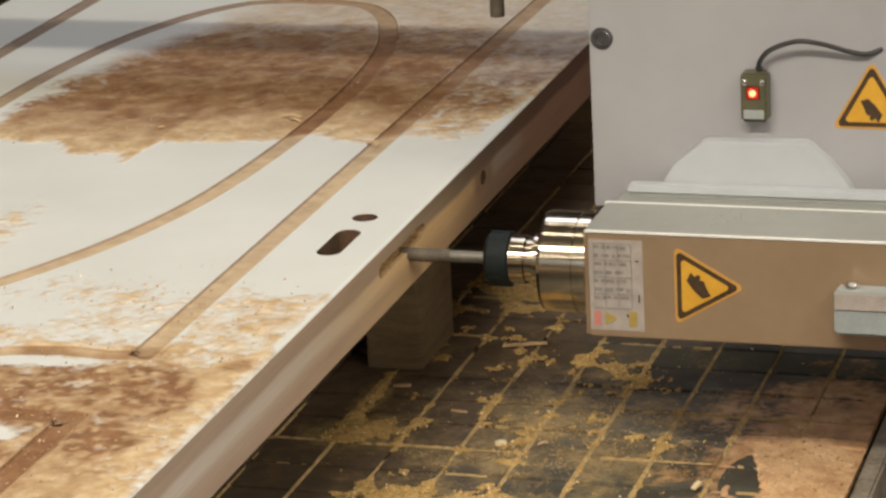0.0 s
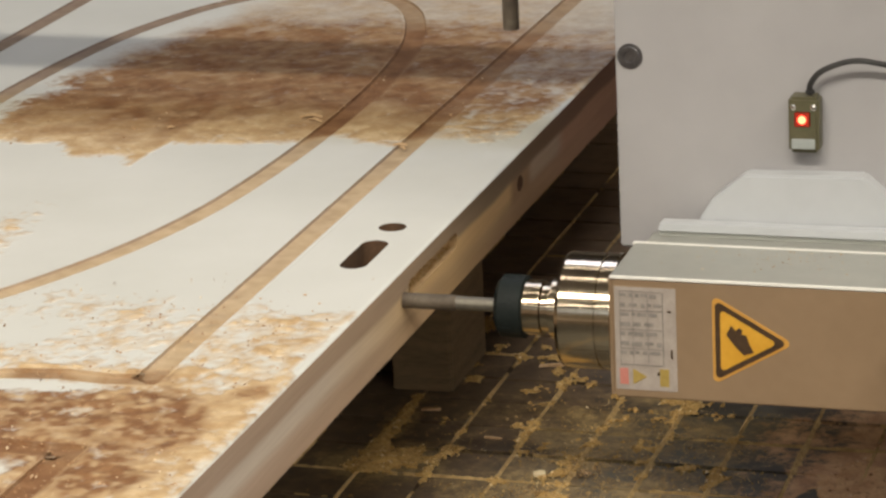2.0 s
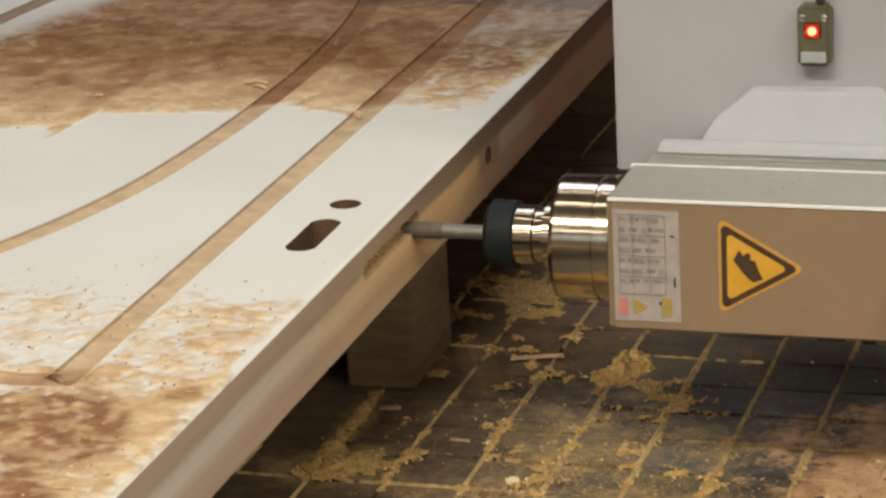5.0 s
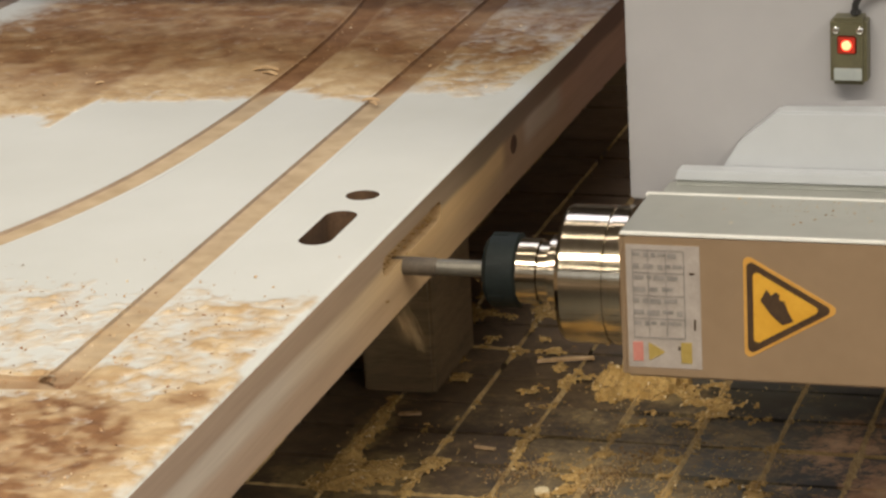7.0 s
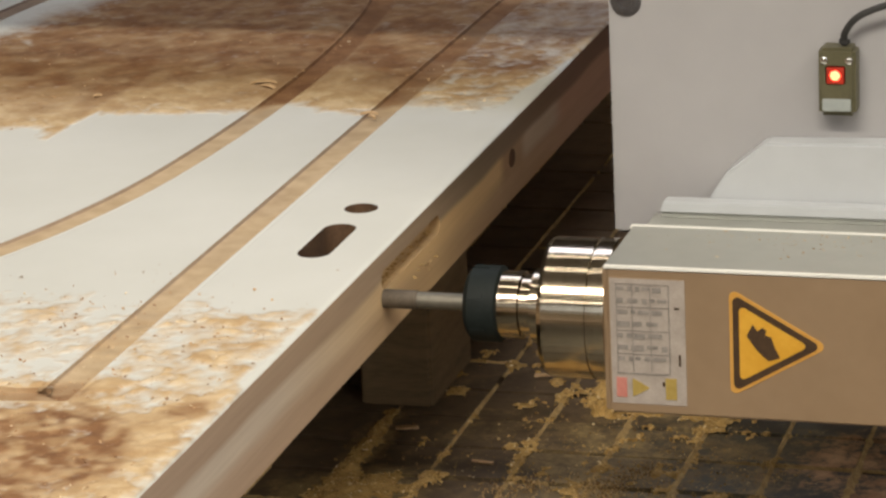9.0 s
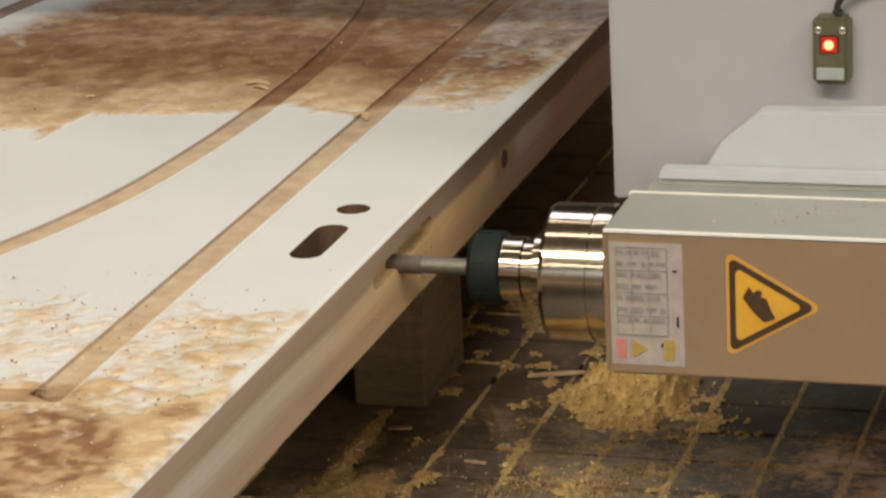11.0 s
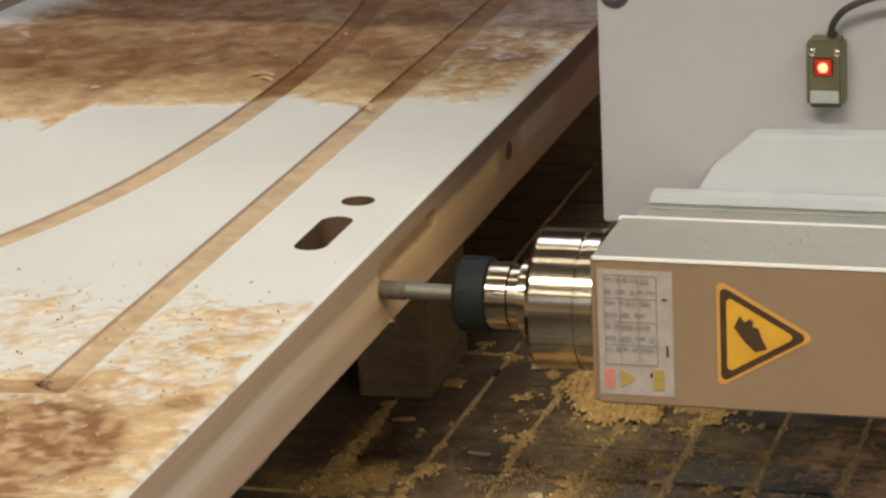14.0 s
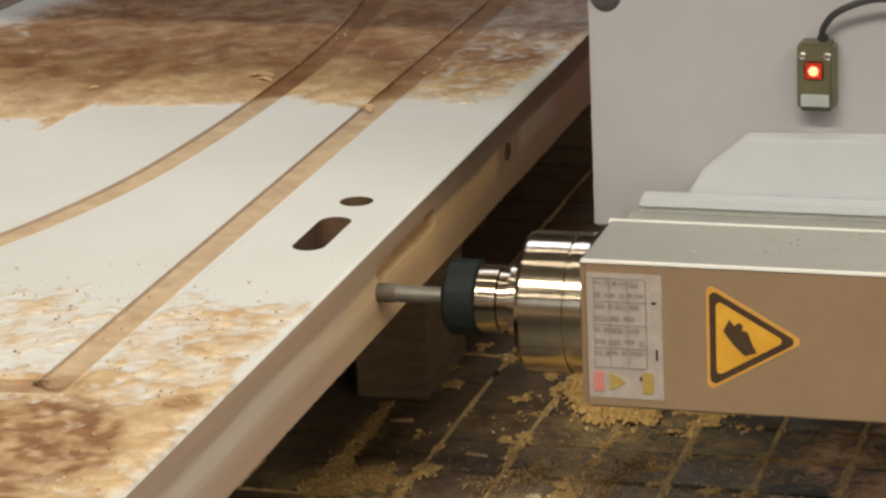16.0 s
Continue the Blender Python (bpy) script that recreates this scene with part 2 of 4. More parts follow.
def face_material():
    """White door face: bare cut board in the grooves, sawdust lying where its density says."""
    m = bpy.data.materials.new("door_face")
    m.use_nodes = True
    nt = m.node_tree
    b = nt.nodes["Principled BSDF"]
    tc = nt.nodes.new("ShaderNodeTexCoord")

    def noise_at(scale, detail=5, rough=0.6):
        n = nt.nodes.new("ShaderNodeTexNoise")
        n.inputs["Scale"].default_value, n.inputs["Detail"].default_value, n.inputs["Roughness"].default_value = scale, detail, rough
        nt.links.new(tc.outputs["Object"], n.inputs["Vector"])
        return n.outputs["Fac"]

    def maths(op, *xs):
        n = nt.nodes.new("ShaderNodeMath")
        n.operation = op
        for i, v in enumerate(xs):
            if isinstance(v, float):
                n.inputs[i].default_value = v
            else:
                nt.links.new(v, n.inputs[i])
        return n.outputs[0]

    def ramp(fac, stops):
        r = nt.nodes.new("ShaderNodeValToRGB")
        while len(r.color_ramp.elements) < len(stops):
            r.color_ramp.elements.new(0.5)
        for e, (p, c) in zip(r.color_ramp.elements, stops):
            e.position, e.color = p, (*c, 1)
        nt.links.new(fac, r.inputs[0])
        return r.outputs[0]

    def mix(fac, c1, c2):
        n = nt.nodes.new("ShaderNodeMix")
        n.data_type = "RGBA"
        nt.links.new(fac, n.inputs[0])
        nt.links.new(c1, n.inputs[6])
        nt.links.new(c2, n.inputs[7])
        return n.outputs[2]

    def attribute(name):
        n = nt.nodes.new("ShaderNodeAttribute")
        n.attribute_name = name
        return n.outputs["Fac"]

    paint = ramp(noise_at(9.0), [(0.3, (0.62, 0.63, 0.585)), (0.7, (0.68, 0.69, 0.65))])
    # darker colour standing in for the shade on one groove wall
    wall_shade = ramp(noise_at(90.0), [(0.3, (0.24, 0.185, 0.15)), (0.7, (0.33, 0.255, 0.205))])
    bare = ramp(noise_at(70.0), [(0.3, (0.20, 0.145, 0.105)), (0.7, (0.28, 0.21, 0.155))])
    dusty = ramp(noise_at(70.0), [(0.3, (0.40, 0.295, 0.175)), (0.7, (0.54, 0.415, 0.265))])
    cut = mix(attribute("wall"), mix(attribute("settled"), bare, dusty), wall_shade)
    dark = ramp(noise_at(52.0, 6, 0.7), [(0.36, (0.175, 0.082, 0.034)), (0.5, (0.215, 0.105, 0.044)), (0.64, (0.27, 0.142, 0.062))])
    light = ramp(noise_at(60.0, 6), [(0.38, (0.43, 0.29, 0.148)), (0.5, (0.505, 0.362, 0.20)), (0.63, (0.60, 0.46, 0.28))])
    dust = mix(attribute("dust_dark"), light, dark)
    speck = maths("ADD", maths("MULTIPLY", noise_at(230.0, 4, 0.7), 0.62), maths("MULTIPLY", noise_at(45.0, 4), 0.38))
    speck = maths("MULTIPLY_ADD", speck, 1.0, -0.60)
    cover = maths("MULTIPLY_ADD", attribute("dust"), 1.2, speck)
    clamp = nt.nodes.new("ShaderNodeClamp")
    nt.links.new(cover, clamp.inputs[0])
    cover = clamp.outputs[0]
    base = mix(attribute("cut"), paint, cut)
    nt.links.new(mix(cover, base, dust), b.inputs["Base Color"])
    rough = nt.nodes.new("ShaderNodeMapRange")
    rough.inputs[3].default_value, rough.inputs[4].default_value = 0.45, 0.95
    nt.links.new(maths("MAXIMUM", cover, attribute("cut")), rough.inputs[0])
    nt.links.new(rough.outputs[0], b.inputs["Roughness"])
    bp = nt.nodes.new("ShaderNodeBump")
    bp.inputs["Strength"].default_value, bp.inputs["Distance"].default_value = 0.6, 0.0016
    nt.links.new(maths("MULTIPLY", cover, noise_at(120.0, 5)), bp.inputs["Height"])
    nt.links.new(bp.outputs[0], b.inputs["Normal"])
    return m


def edge_material():
    """Sawn door edge: a dark skin along the top over lengths of core timber, finger-jointed, each of its own colour,
    the near ones also raised for weak side light.
    """
    m = material("door_edge", (0.80, 0.78, 0.76), (1.0, 1.0, 1.0), 14, 0.7, bump=0.25, fine=0.0006, stretch=(1, 0.2, 5), ramp=(0.32, 0.62))
    nt = m.node_tree
    b = nt.nodes["Principled BSDF"]
    grain = next(n for n in nt.nodes if n.type == "VALTORGB").outputs[0]
    tc = next(n for n in nt.nodes if n.type == "TEX_COORD")
    sep = nt.nodes.new("ShaderNodeSeparateXYZ")
    nt.links.new(tc.outputs["Object"], sep.inputs[0])
    nz = nt.nodes.new("ShaderNodeTexNoise")
    nz.inputs["Scale"].default_value = 9.0
    nt.links.new(tc.outputs["Object"], nz.inputs["Vector"])

    def along(source, amount, low, high, start):
        off = nt.nodes.new("ShaderNodeMath")
        off.operation = "MULTIPLY_ADD"
        off.inputs[1].default_value = amount
        nt.links.new(nz.outputs["Fac"], off.inputs[0])
        nt.links.new(source, off.inputs[2])
        mr = nt.nodes.new("ShaderNodeMapRange")
        mr.inputs[1].default_value, mr.inputs[2].default_value = low + start * amount, high + start * amount
        nt.links.new(off.outputs[0], mr.inputs[0])
        return mr.outputs[0]

    def ramp(fac, stops):
        r = nt.nodes.new("ShaderNodeValToRGB")
        while len(r.color_ramp.elements) < len(stops):
            r.color_ramp.elements.new(0.5)
        for e, (p, c) in zip(r.color_ramp.elements, stops):
            e.position, e.color = p, (*c, 1)
        nt.links.new(fac, r.inputs[0])
        return r.outputs[0]

    def mix(fac, c1, c2, kind="MIX"):
        n = nt.nodes.new("ShaderNodeMix")
        n.data_type, n.blend_type = "RGBA", kind
        if isinstance(fac, float):
            n.inputs[0].default_value = fac
        else:
            nt.links.new(fac, n.inputs[0])
        nt.links.new(c1, n.inputs[6])
        nt.links.new(c2, n.inputs[7])
        return n.outputs[2]

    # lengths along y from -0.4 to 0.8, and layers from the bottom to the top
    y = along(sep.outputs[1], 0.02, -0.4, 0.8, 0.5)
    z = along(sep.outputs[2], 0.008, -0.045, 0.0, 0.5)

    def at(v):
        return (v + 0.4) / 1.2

    # near lengths are paler than the timber, making up for little side light
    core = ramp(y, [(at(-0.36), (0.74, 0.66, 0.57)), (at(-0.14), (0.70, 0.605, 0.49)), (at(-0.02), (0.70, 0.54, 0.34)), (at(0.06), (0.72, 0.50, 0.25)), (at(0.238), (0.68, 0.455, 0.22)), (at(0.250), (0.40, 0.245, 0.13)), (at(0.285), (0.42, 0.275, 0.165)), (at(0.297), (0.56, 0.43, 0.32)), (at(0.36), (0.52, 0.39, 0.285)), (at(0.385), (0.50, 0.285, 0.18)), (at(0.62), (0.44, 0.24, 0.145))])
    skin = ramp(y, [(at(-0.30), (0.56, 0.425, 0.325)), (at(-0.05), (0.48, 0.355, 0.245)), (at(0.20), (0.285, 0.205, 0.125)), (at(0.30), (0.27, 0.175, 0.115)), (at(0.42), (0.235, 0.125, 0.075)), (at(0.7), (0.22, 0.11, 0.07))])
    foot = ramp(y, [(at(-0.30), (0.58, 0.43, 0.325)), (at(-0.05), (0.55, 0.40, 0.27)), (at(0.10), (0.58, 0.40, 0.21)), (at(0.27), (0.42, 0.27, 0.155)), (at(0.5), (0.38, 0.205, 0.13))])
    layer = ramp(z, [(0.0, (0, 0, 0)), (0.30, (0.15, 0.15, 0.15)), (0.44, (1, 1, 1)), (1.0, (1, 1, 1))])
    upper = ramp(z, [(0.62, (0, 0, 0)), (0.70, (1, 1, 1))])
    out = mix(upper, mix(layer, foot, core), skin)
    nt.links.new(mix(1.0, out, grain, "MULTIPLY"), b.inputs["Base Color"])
    return m


FACE, EDGE = face_material(), edge_material()


# ---- shapes ----
def empty(name, x=0, y=0, z=0):
    ob = new(name)
    ob.empty_display_size = 0.05
    ob.matrix_world = pose(x, y, z)
    return ob


def mesh(name, bm, mat, smooth=False):
    me = bpy.data.meshes.new(name)
    if smooth:
        for f in bm.faces:
            f.smooth = True
    bm.to_mesh(me)
    bm.free()
    me.materials.append(mat)
    return me


def part(name, bm, mat, parent=None, label="", smooth=False):
    ob = new(name, mesh(name, bm, mat, smooth))
    if parent:
        ob.parent = parent
    if label:
        ob["label"] = label
    return ob


def block(x0, x1, y0, y1, z0, z1, bevel=0.0, segments=2):
    bm = bmesh.new()
    bmesh.ops.create_cube(bm, size=1, matrix=Matrix.Translation(((x0 + x1) / 2, (y0 + y1) / 2, (z0 + z1) / 2)) @ Matrix.Diagonal((x1 - x0, y1 - y0, z1 - z0, 1)))
    if bevel:
        bmesh.ops.bevel(bm, geom=bm.edges[:], offset=bevel, segments=segments, affect="EDGES", clamp_overlap=True)
    return bm


def turned(profile, n=48):
    """A body turned round the x axis, from (x, radius) pairs."""
    bm = bmesh.new()
    rings = []
    for x, r in profile:
        rings.append([bm.verts.new((x, r * math.cos(2 * math.pi * k / n), r * math.sin(2 * math.pi * k / n))) for k in range(n)])
    for a, b in zip(rings, rings[1:]):
        for k in range(n):
            bm.faces.new((a[k], b[k], b[(k + 1) % n], a[(k + 1) % n]))
    bm.faces.new(rings[0])
    bm.faces.new(rings[-1][::-1])
    bmesh.ops.recalc_face_normals(bm, faces=bm.faces[:])
    return bm


def shifted(bm, x, y, z, turn=None):
    if turn is not None:
        bmesh.ops.transform(bm, matrix=turn, verts=bm.verts[:])
    bmesh.ops.translate(bm, vec=(x, y, z), verts=bm.verts[:])
    return bm


def slab(points, y0, y1, bevel=0.0):
    """An outline in x and z, made thick along y."""
    bm = bmesh.new()
    f = bm.faces.new([bm.verts.new((x, y0, z)) for x, z in points])
    got = bmesh.ops.extrude_face_region(bm, geom=[f])
    bmesh.ops.translate(bm, vec=(0, y1 - y0, 0), verts=[g for g in got["geom"] if isinstance(g, bmesh.types.BMVert)])
    bmesh.ops.recalc_face_normals(bm, faces=bm.faces[:])
    if bevel:
        bmesh.ops.bevel(bm, geom=bm.edges[:], offset=bevel, segments=2, affect="EDGES", clamp_overlap=True)
    return bm


def joined(*bms):
    out = bmesh.new()
    for b in bms:
        me = bpy.data.meshes.new("joint")
        b.to_mesh(me)
        out.from_mesh(me)
        b.free()
        bpy.data.meshes.remove(me)
    return out


def tube(points, radius, n=12):
    """A round cable through points, smoothed."""
    pts = [Vector(p) for p in points]
    fine = []
    for i in range(len(pts) - 1):
        p0, p1, p2, p3 = pts[max(i - 1, 0)], pts[i], pts[i + 1], pts[min(i + 2, len(pts) - 1)]
        for k in range(6):
            u = k / 6
            fine.append(0.5 * ((2 * p1) + (p2 - p0) * u + (2 * p0 - 5 * p1 + 4 * p2 - p3) * u * u + (3 * p1 - p0 - 3 * p2 + p3) * u ** 3))
    fine.append(pts[-1])
    bm = bmesh.new()
    rings = []
    for i, p in enumerate(fine):
        way = (fine[min(i + 1, len(fine) - 1)] - fine[max(i - 1, 0)]).normalized()
        side = way.orthogonal().normalized() if i == 0 else (side - way * side.dot(way)).normalized()
        up = way.cross(side)
        rings.append([bm.verts.new(p + radius * (side * math.cos(2 * math.pi * k / n) + up * math.sin(2 * math.pi * k / n))) for k in range(n)])
    for a, b in zip(rings, rings[1:]):
        for k in range(n):
            bm.faces.new((a[k], a[(k + 1) % n], b[(k + 1) % n], b[k]))
    bm.faces.new(rings[0][::-1])
    bm.faces.new(rings[-1])
    return bm


def stadium(cx, cy, half, r, along, n=12):
    """Outline of a slot: centre, half length between the end centres, radius, and its direction."""
    ux, uy = along
    pts = []
    for s in (1, -1):
        for k in range(n + 1):
            a = math.pi * (k / n - 0.5)
            lx, ly = s * (half + r * math.cos(a)), s * r * math.sin(a)
            pts.append((cx + lx * ux - ly * uy, cy + lx * uy + ly * ux))
    return pts


def pierced(outline, holes, depth, place):
    """A flat sheet with holes whose walls go down by depth; place maps (u, v, w) to a point."""
    sheet, walls = bmesh.new(), bmesh.new()
    edges = []
    for loop in [outline] + holes:
        vs = [sheet.verts.new(place(u, v, 0)) for u, v in loop]
        edges += [sheet.edges.new((vs[i], vs[(i + 1) % len(vs)])) for i in range(len(vs))]
    bmesh.ops.triangle_fill(sheet, edges=edges, use_beauty=True)
    for loop in holes:
        a = [walls.verts.new(place(u, v, 0)) for u, v in loop]
        b = [walls.verts.new(place(u, v, -depth)) for u, v in loop]
        for i in range(len(a)):
            walls.faces.new((a[i], a[(i + 1) % len(a)], b[(i + 1) % len(a)], b[i]))
        walls.faces.new(b)
    return sheet, walls


# ---- the hall ----
def hall():
    part("floor", block(-6, 6, -6, 6, -0.2, 0), CONCRETE)
    part("ceiling", block(-6.2, 6.2, -6.2, 6.2, 3.6, 3.8), CEILING)
    part("wall_north", block(-6.2, 6.2, 6, 6.2, 0, 3.6), WALL)
    part("wall_west", block(-6.2, -6, -6, 6, 0, 3.6), WALL)
    # the south and east walls have a window band each
    part("wall_south", joined(block(-6.2, 6.2, -6.2, -6, 0, 2.2), block(-6.2, 6.2, -6.2, -6, 3.3, 3.6), block(-6.2, -1.6, -6.2, -6, 2.2, 3.3), block(3.6, 6.2, -6.2, -6, 2.2, 3.3)), WALL)
    part("wall_east", joined(block(6, 6.2, -6, 6, 0, 1.3), block(6, 6.2, -6, 6, 3.3, 3.6), block(6, 6.2, -6, -3.1, 1.3, 3.3), block(6, 6.2, 1.1, 6, 1.3, 3.3)), WALL)
    for name, label in (("floor", "concrete hall floor under ochre sawdust"), ("ceiling", "plain pale hall ceiling"), ("wall_north", "plain cream hall wall"), ("wall_west", "plain cream hall wall"), ("wall_south", "cream hall wall with a wide window opening"), ("wall_east", "cream hall wall with a wide window opening")):
        tagged(bpy.data.objects[name], label, "hall", kind="structure")


hall()

# ---- the machine's bed ----
PITCH, X0, Y0 = 0.0459, -0.069, 0.1475
BED_X1 = 0.300


def machine_bed():
    bed = part("machine_bed", block(-0.85, BED_X1, -0.75, 1.9, BED - 0.09, BED - 0.005, 0.003), JOINT)
    tagged(bed, "dark gridded vacuum bed strewn with sawdust", "machine bed")
    part("bed_frame", block(-0.80, BED_X1 - 0.03, -0.70, 1.85, 0.30, BED - 0.092, 0.004), FRAME_PAINT, bed)
    for x in (-0.7, 0.15):
        for y in (-0.6, 0.6, 1.75):
            part("leg", block(x, x + 0.08, y, y + 0.08, 0, 0.302, 0.003), FRAME_PAINT, bed)
    part("side_rail", block(BED_X1 + 0.002, BED_X1 + 0.016, -0.75, 1.9, BED - 0.10, BED - 0.001, 0.002), BED_SIDE, bed, "worn grey bed edge strip")
    # block added beside the bed to stop low east light under the spindle
    part("side_guard", block(0.345, 0.385, 0.17, 0.62, 0.0, 0.900, 0.003), FRAME_PAINT, bed, "grey block beside the bed, added to keep side light off")
    return bed


def bed_tiles(bed):
    g, gy = 0.0014, 0.0020
    half, halfy = PITCH / 2 - g, PITCH / 2 - gy
    near = block(-half, half, -halfy, halfy, -0.006, 0)
    me = mesh("tile", near, TILE)
    far = []
    rnd = random.Random(4)
    # a narrow last row along the outer edge
    last = X0 + 7 * PITCH
    strip = mesh("tile", block(-(BED_X1 - last) / 2 + g, (BED_X1 - last) / 2 - 0.001, -halfy, halfy, -0.006, 0), TILE)
    for j in range(-3, 20):
        ob = new("tile", strip)
        ob.parent = bed
        ob.matrix_world = pose((BED_X1 + last) / 2, Y0 + (j + 0.5) * PITCH, BED + rnd.uniform(-0.0008, 0.0002), rnd.uniform(-0.6, 0.6), 0, 0)
    for i in range(-16, 7):
        for j in range(-19, 38):
            x, y = X0 + (i + 0.5) * PITCH, Y0 + (j + 0.5) * PITCH
            if x + half > BED_X1:
                continue
            z = BED + rnd.uniform(-0.0008, 0.0006)
            if -4 <= i and -3 <= j <= 19:
                ob = new("tile", me)
                ob.parent = bed
                ob.matrix_world = pose(x, y, z, rnd.uniform(-0.6, 0.6), rnd.uniform(-0.6, 0.6), rnd.uniform(-0.5, 0.5))
            else:
                far.append((x, y, z))
    vs, fs = [], []
    for x, y, z in far:
        k = len(vs)
        vs += [(x + sx * half, y + sy * halfy, z + dz) for dz in (-0.006, 0) for sx, sy in ((-1, -1), (1, -1), (1, 1), (-1, 1))]
        fs += [(k + 4, k + 5, k + 6, k + 7)] + [(k + a, k + (a + 1) % 4, k + 4 + (a + 1) % 4, k + 4 + a) for a in range(4)]
    fm = bpy.data.meshes.new("far_tiles")
    fm.from_pydata(vs, [], fs)
    fm.materials.append(TILE)
    ob = new("far_tiles", fm)
    ob.parent = bed
    tagged(ob, kind="stuff")


BED_OB = machine_bed()


def flakes(name, count, spot, mat, seed, size=(0.0012, 0.005), label="", thin=0.25):
    """Loose chips: small bent flakes of uneven size. spot(rnd) gives a place."""
    rnd = random.Random(seed)
    vs, fs = [], []
    for _ in range(count):
        p = spot(rnd)
        if p is None:
            continue
        s = rnd.uniform(0, 1) ** 3 * (size[1] - size[0]) + size[0]
        m = Matrix.Translation(p) @ Euler((rnd.uniform(-0.7, 0.7), rnd.uniform(-0.7, 0.7), rnd.uniform(0, 6.3))).to_matrix().to_4x4()
        l, w, t = s, s * rnd.uniform(0.3, 0.9), s * thin
        k = len(vs)
        for a, b, c in ((-l, -w, 0), (l, -w * 0.7, t * 0.4), (l * 0.8, w, 0), (-l * 0.7, w * 0.8, t), (0, 0, t * 1.6)):
            vs.append(m @ Vector((a * 0.5, b * 0.5, c)))
        fs += [(k, k + 1, k + 4), (k + 1, k + 2, k + 4), (k + 2, k + 3, k + 4), (k + 3, k, k + 4), (k + 3, k + 2, k + 1, k)]
    me = bpy.data.meshes.new(name)
    me.from_pydata([tuple(v) for v in vs], [], fs)
    me.materials.append(mat)
    ob = new(name, me)
    tagged(ob, label, "sawdust", kind="stuff")
    return ob


def heap(name, cx, cy, rx, ry, high, base, mat, seed, label, step=0.0025, rough=0.25, sharp=1.6, bare=None, end=9.0):
    """A heap of sawdust: a mound with an uneven outline and a crumbly surface."""
    nx, ny = int(2.6 * rx / step), int(2.6 * ry / step)
    ids, vs, fs = {}, [], []
    for i in range(nx + 1):
        for j in range(ny + 1):
            u, v = (i / nx - 0.5) * 2.6, (j / ny - 0.5) * 2.6
            d = math.hypot(u, v) + 0.45 * noise.noise((u * 1.3 + seed, v * 1.3, seed)) + 0.2 * noise.noise((u * 5, v * 5 + seed, 1)) + 0.12 * noise.noise((u * 14, v * 14 + seed, 1))
            x, y = cx + u * rx, cy + v * ry
            if bare:
                e = math.hypot((x - bare[0] + 0.2 * (y - bare[1])) / bare[2], (y - bare[1]) / bare[3]) + 0.5 * noise.noise((x * 90, y * 90, seed))
                d = max(d, min(1.5, 2.0 - e)) if e < 1.3 else d
            h = max(0.0, 1 - d) ** sharp
            crumb = noise.noise((x * 160, y * 160, seed)) * 0.5 + noise.noise((x * 420, y * 420, seed)) * 0.35
            if d < 1.0 and x < end:
                ids[i, j] = len(vs)
                vs.append((x, y, base + high * h + high * rough * crumb * min(1, 2.5 * h)))
    for i in range(nx):
        for j in range(ny):
            q = [(i, j), (i + 1, j), (i + 1, j + 1), (i, j + 1)]
            if all(c in ids for c in q):
                fs.append([ids[c] for c in q])
    me = bpy.data.meshes.new(name)
    me.from_pydata(vs, [], fs)
    me.materials.append(mat)
    ob = new(name, me)
    tagged(ob, label, "sawdust", kind="stuff")
    return ob


# ---- the door on its posts ----
DW = 0.575
GW = 0.0082  # half width of a routed groove
rightside = [(-0.2875, 0.715), (-0.261, 0.714), (-0.230, 0.701), (-0.203, 0.665), (-0.182, 0.612), (-0.165, 0.545), (-0.154, 0.45), (-0.150, 0.36), (-0.1505, 0.27), (-0.1545, 0.19), (-0.162, 0.115), (-0.1755, 0.05), (-0.195, -0.01), (-0.2255, -0.076), (-0.265, -0.14), (-0.2875, -0.165)]


def routed_paths():
    arch = rightside + [(-DW - x, y) for x, y in reversed(rightside[1:-1])]
    arch.append(arch[0])
    upper = [(-0.0793, 1.2), (-0.0793, -0.197), (-0.10, -0.200), (-0.128, -0.1965), (-0.16, -0.201), (-0.20, -0.214), (-0.2875, -0.235)]
    upper += [(-DW - x, y) for x, y in reversed(upper[:-1])]
    lower = [(-0.0793, -0.75), (-0.0793, -0.303), (-0.098, -0.304), (-0.13, -0.301), (-0.19, -0.311), (-0.2875, -0.336)]
    lower += [(-DW - x, y) for x, y in reversed(lower[:-1])]
    return [smooth(arch, 4), upper, lower]


def smooth(pts, n):
    out = []
    m = len(pts) - 1
    for i in range(m):
        p = [np.array(pts[k]) for k in ((i - 1) % m, i, (i + 1) % m, (i + 2) % m)]
        for k in range(n):
            u = k / n
            out.append(tuple(0.5 * (2 * p[1] + (p[2] - p[0]) * u + (2 * p[0] - 5 * p[1] + 4 * p[2] - p[3]) * u * u + (3 * p[1] - p[0] - 3 * p[2] + p[3]) * u ** 3)))
    return out + [pts[-1]]


def distance(X, Y, path):
    best = np.full(X.shape, 9.0)
    for (x0, y0), (x1, y1) in zip(path, path[1:]):
        dx, dy = x1 - x0, y1 - y0
        u = np.clip(((X - x0) * dx + (Y - y0) * dy) / (dx * dx + dy * dy + 1e-12), 0, 1)
        best = np.minimum(best, np.hypot(X - x0 - u * dx, Y - y0 - u * dy))
    return best


def step(v, a, b):
    u = np.clip((v - a) / (b - a), 0, 1)
    return u * u * (3 - 2 * u)


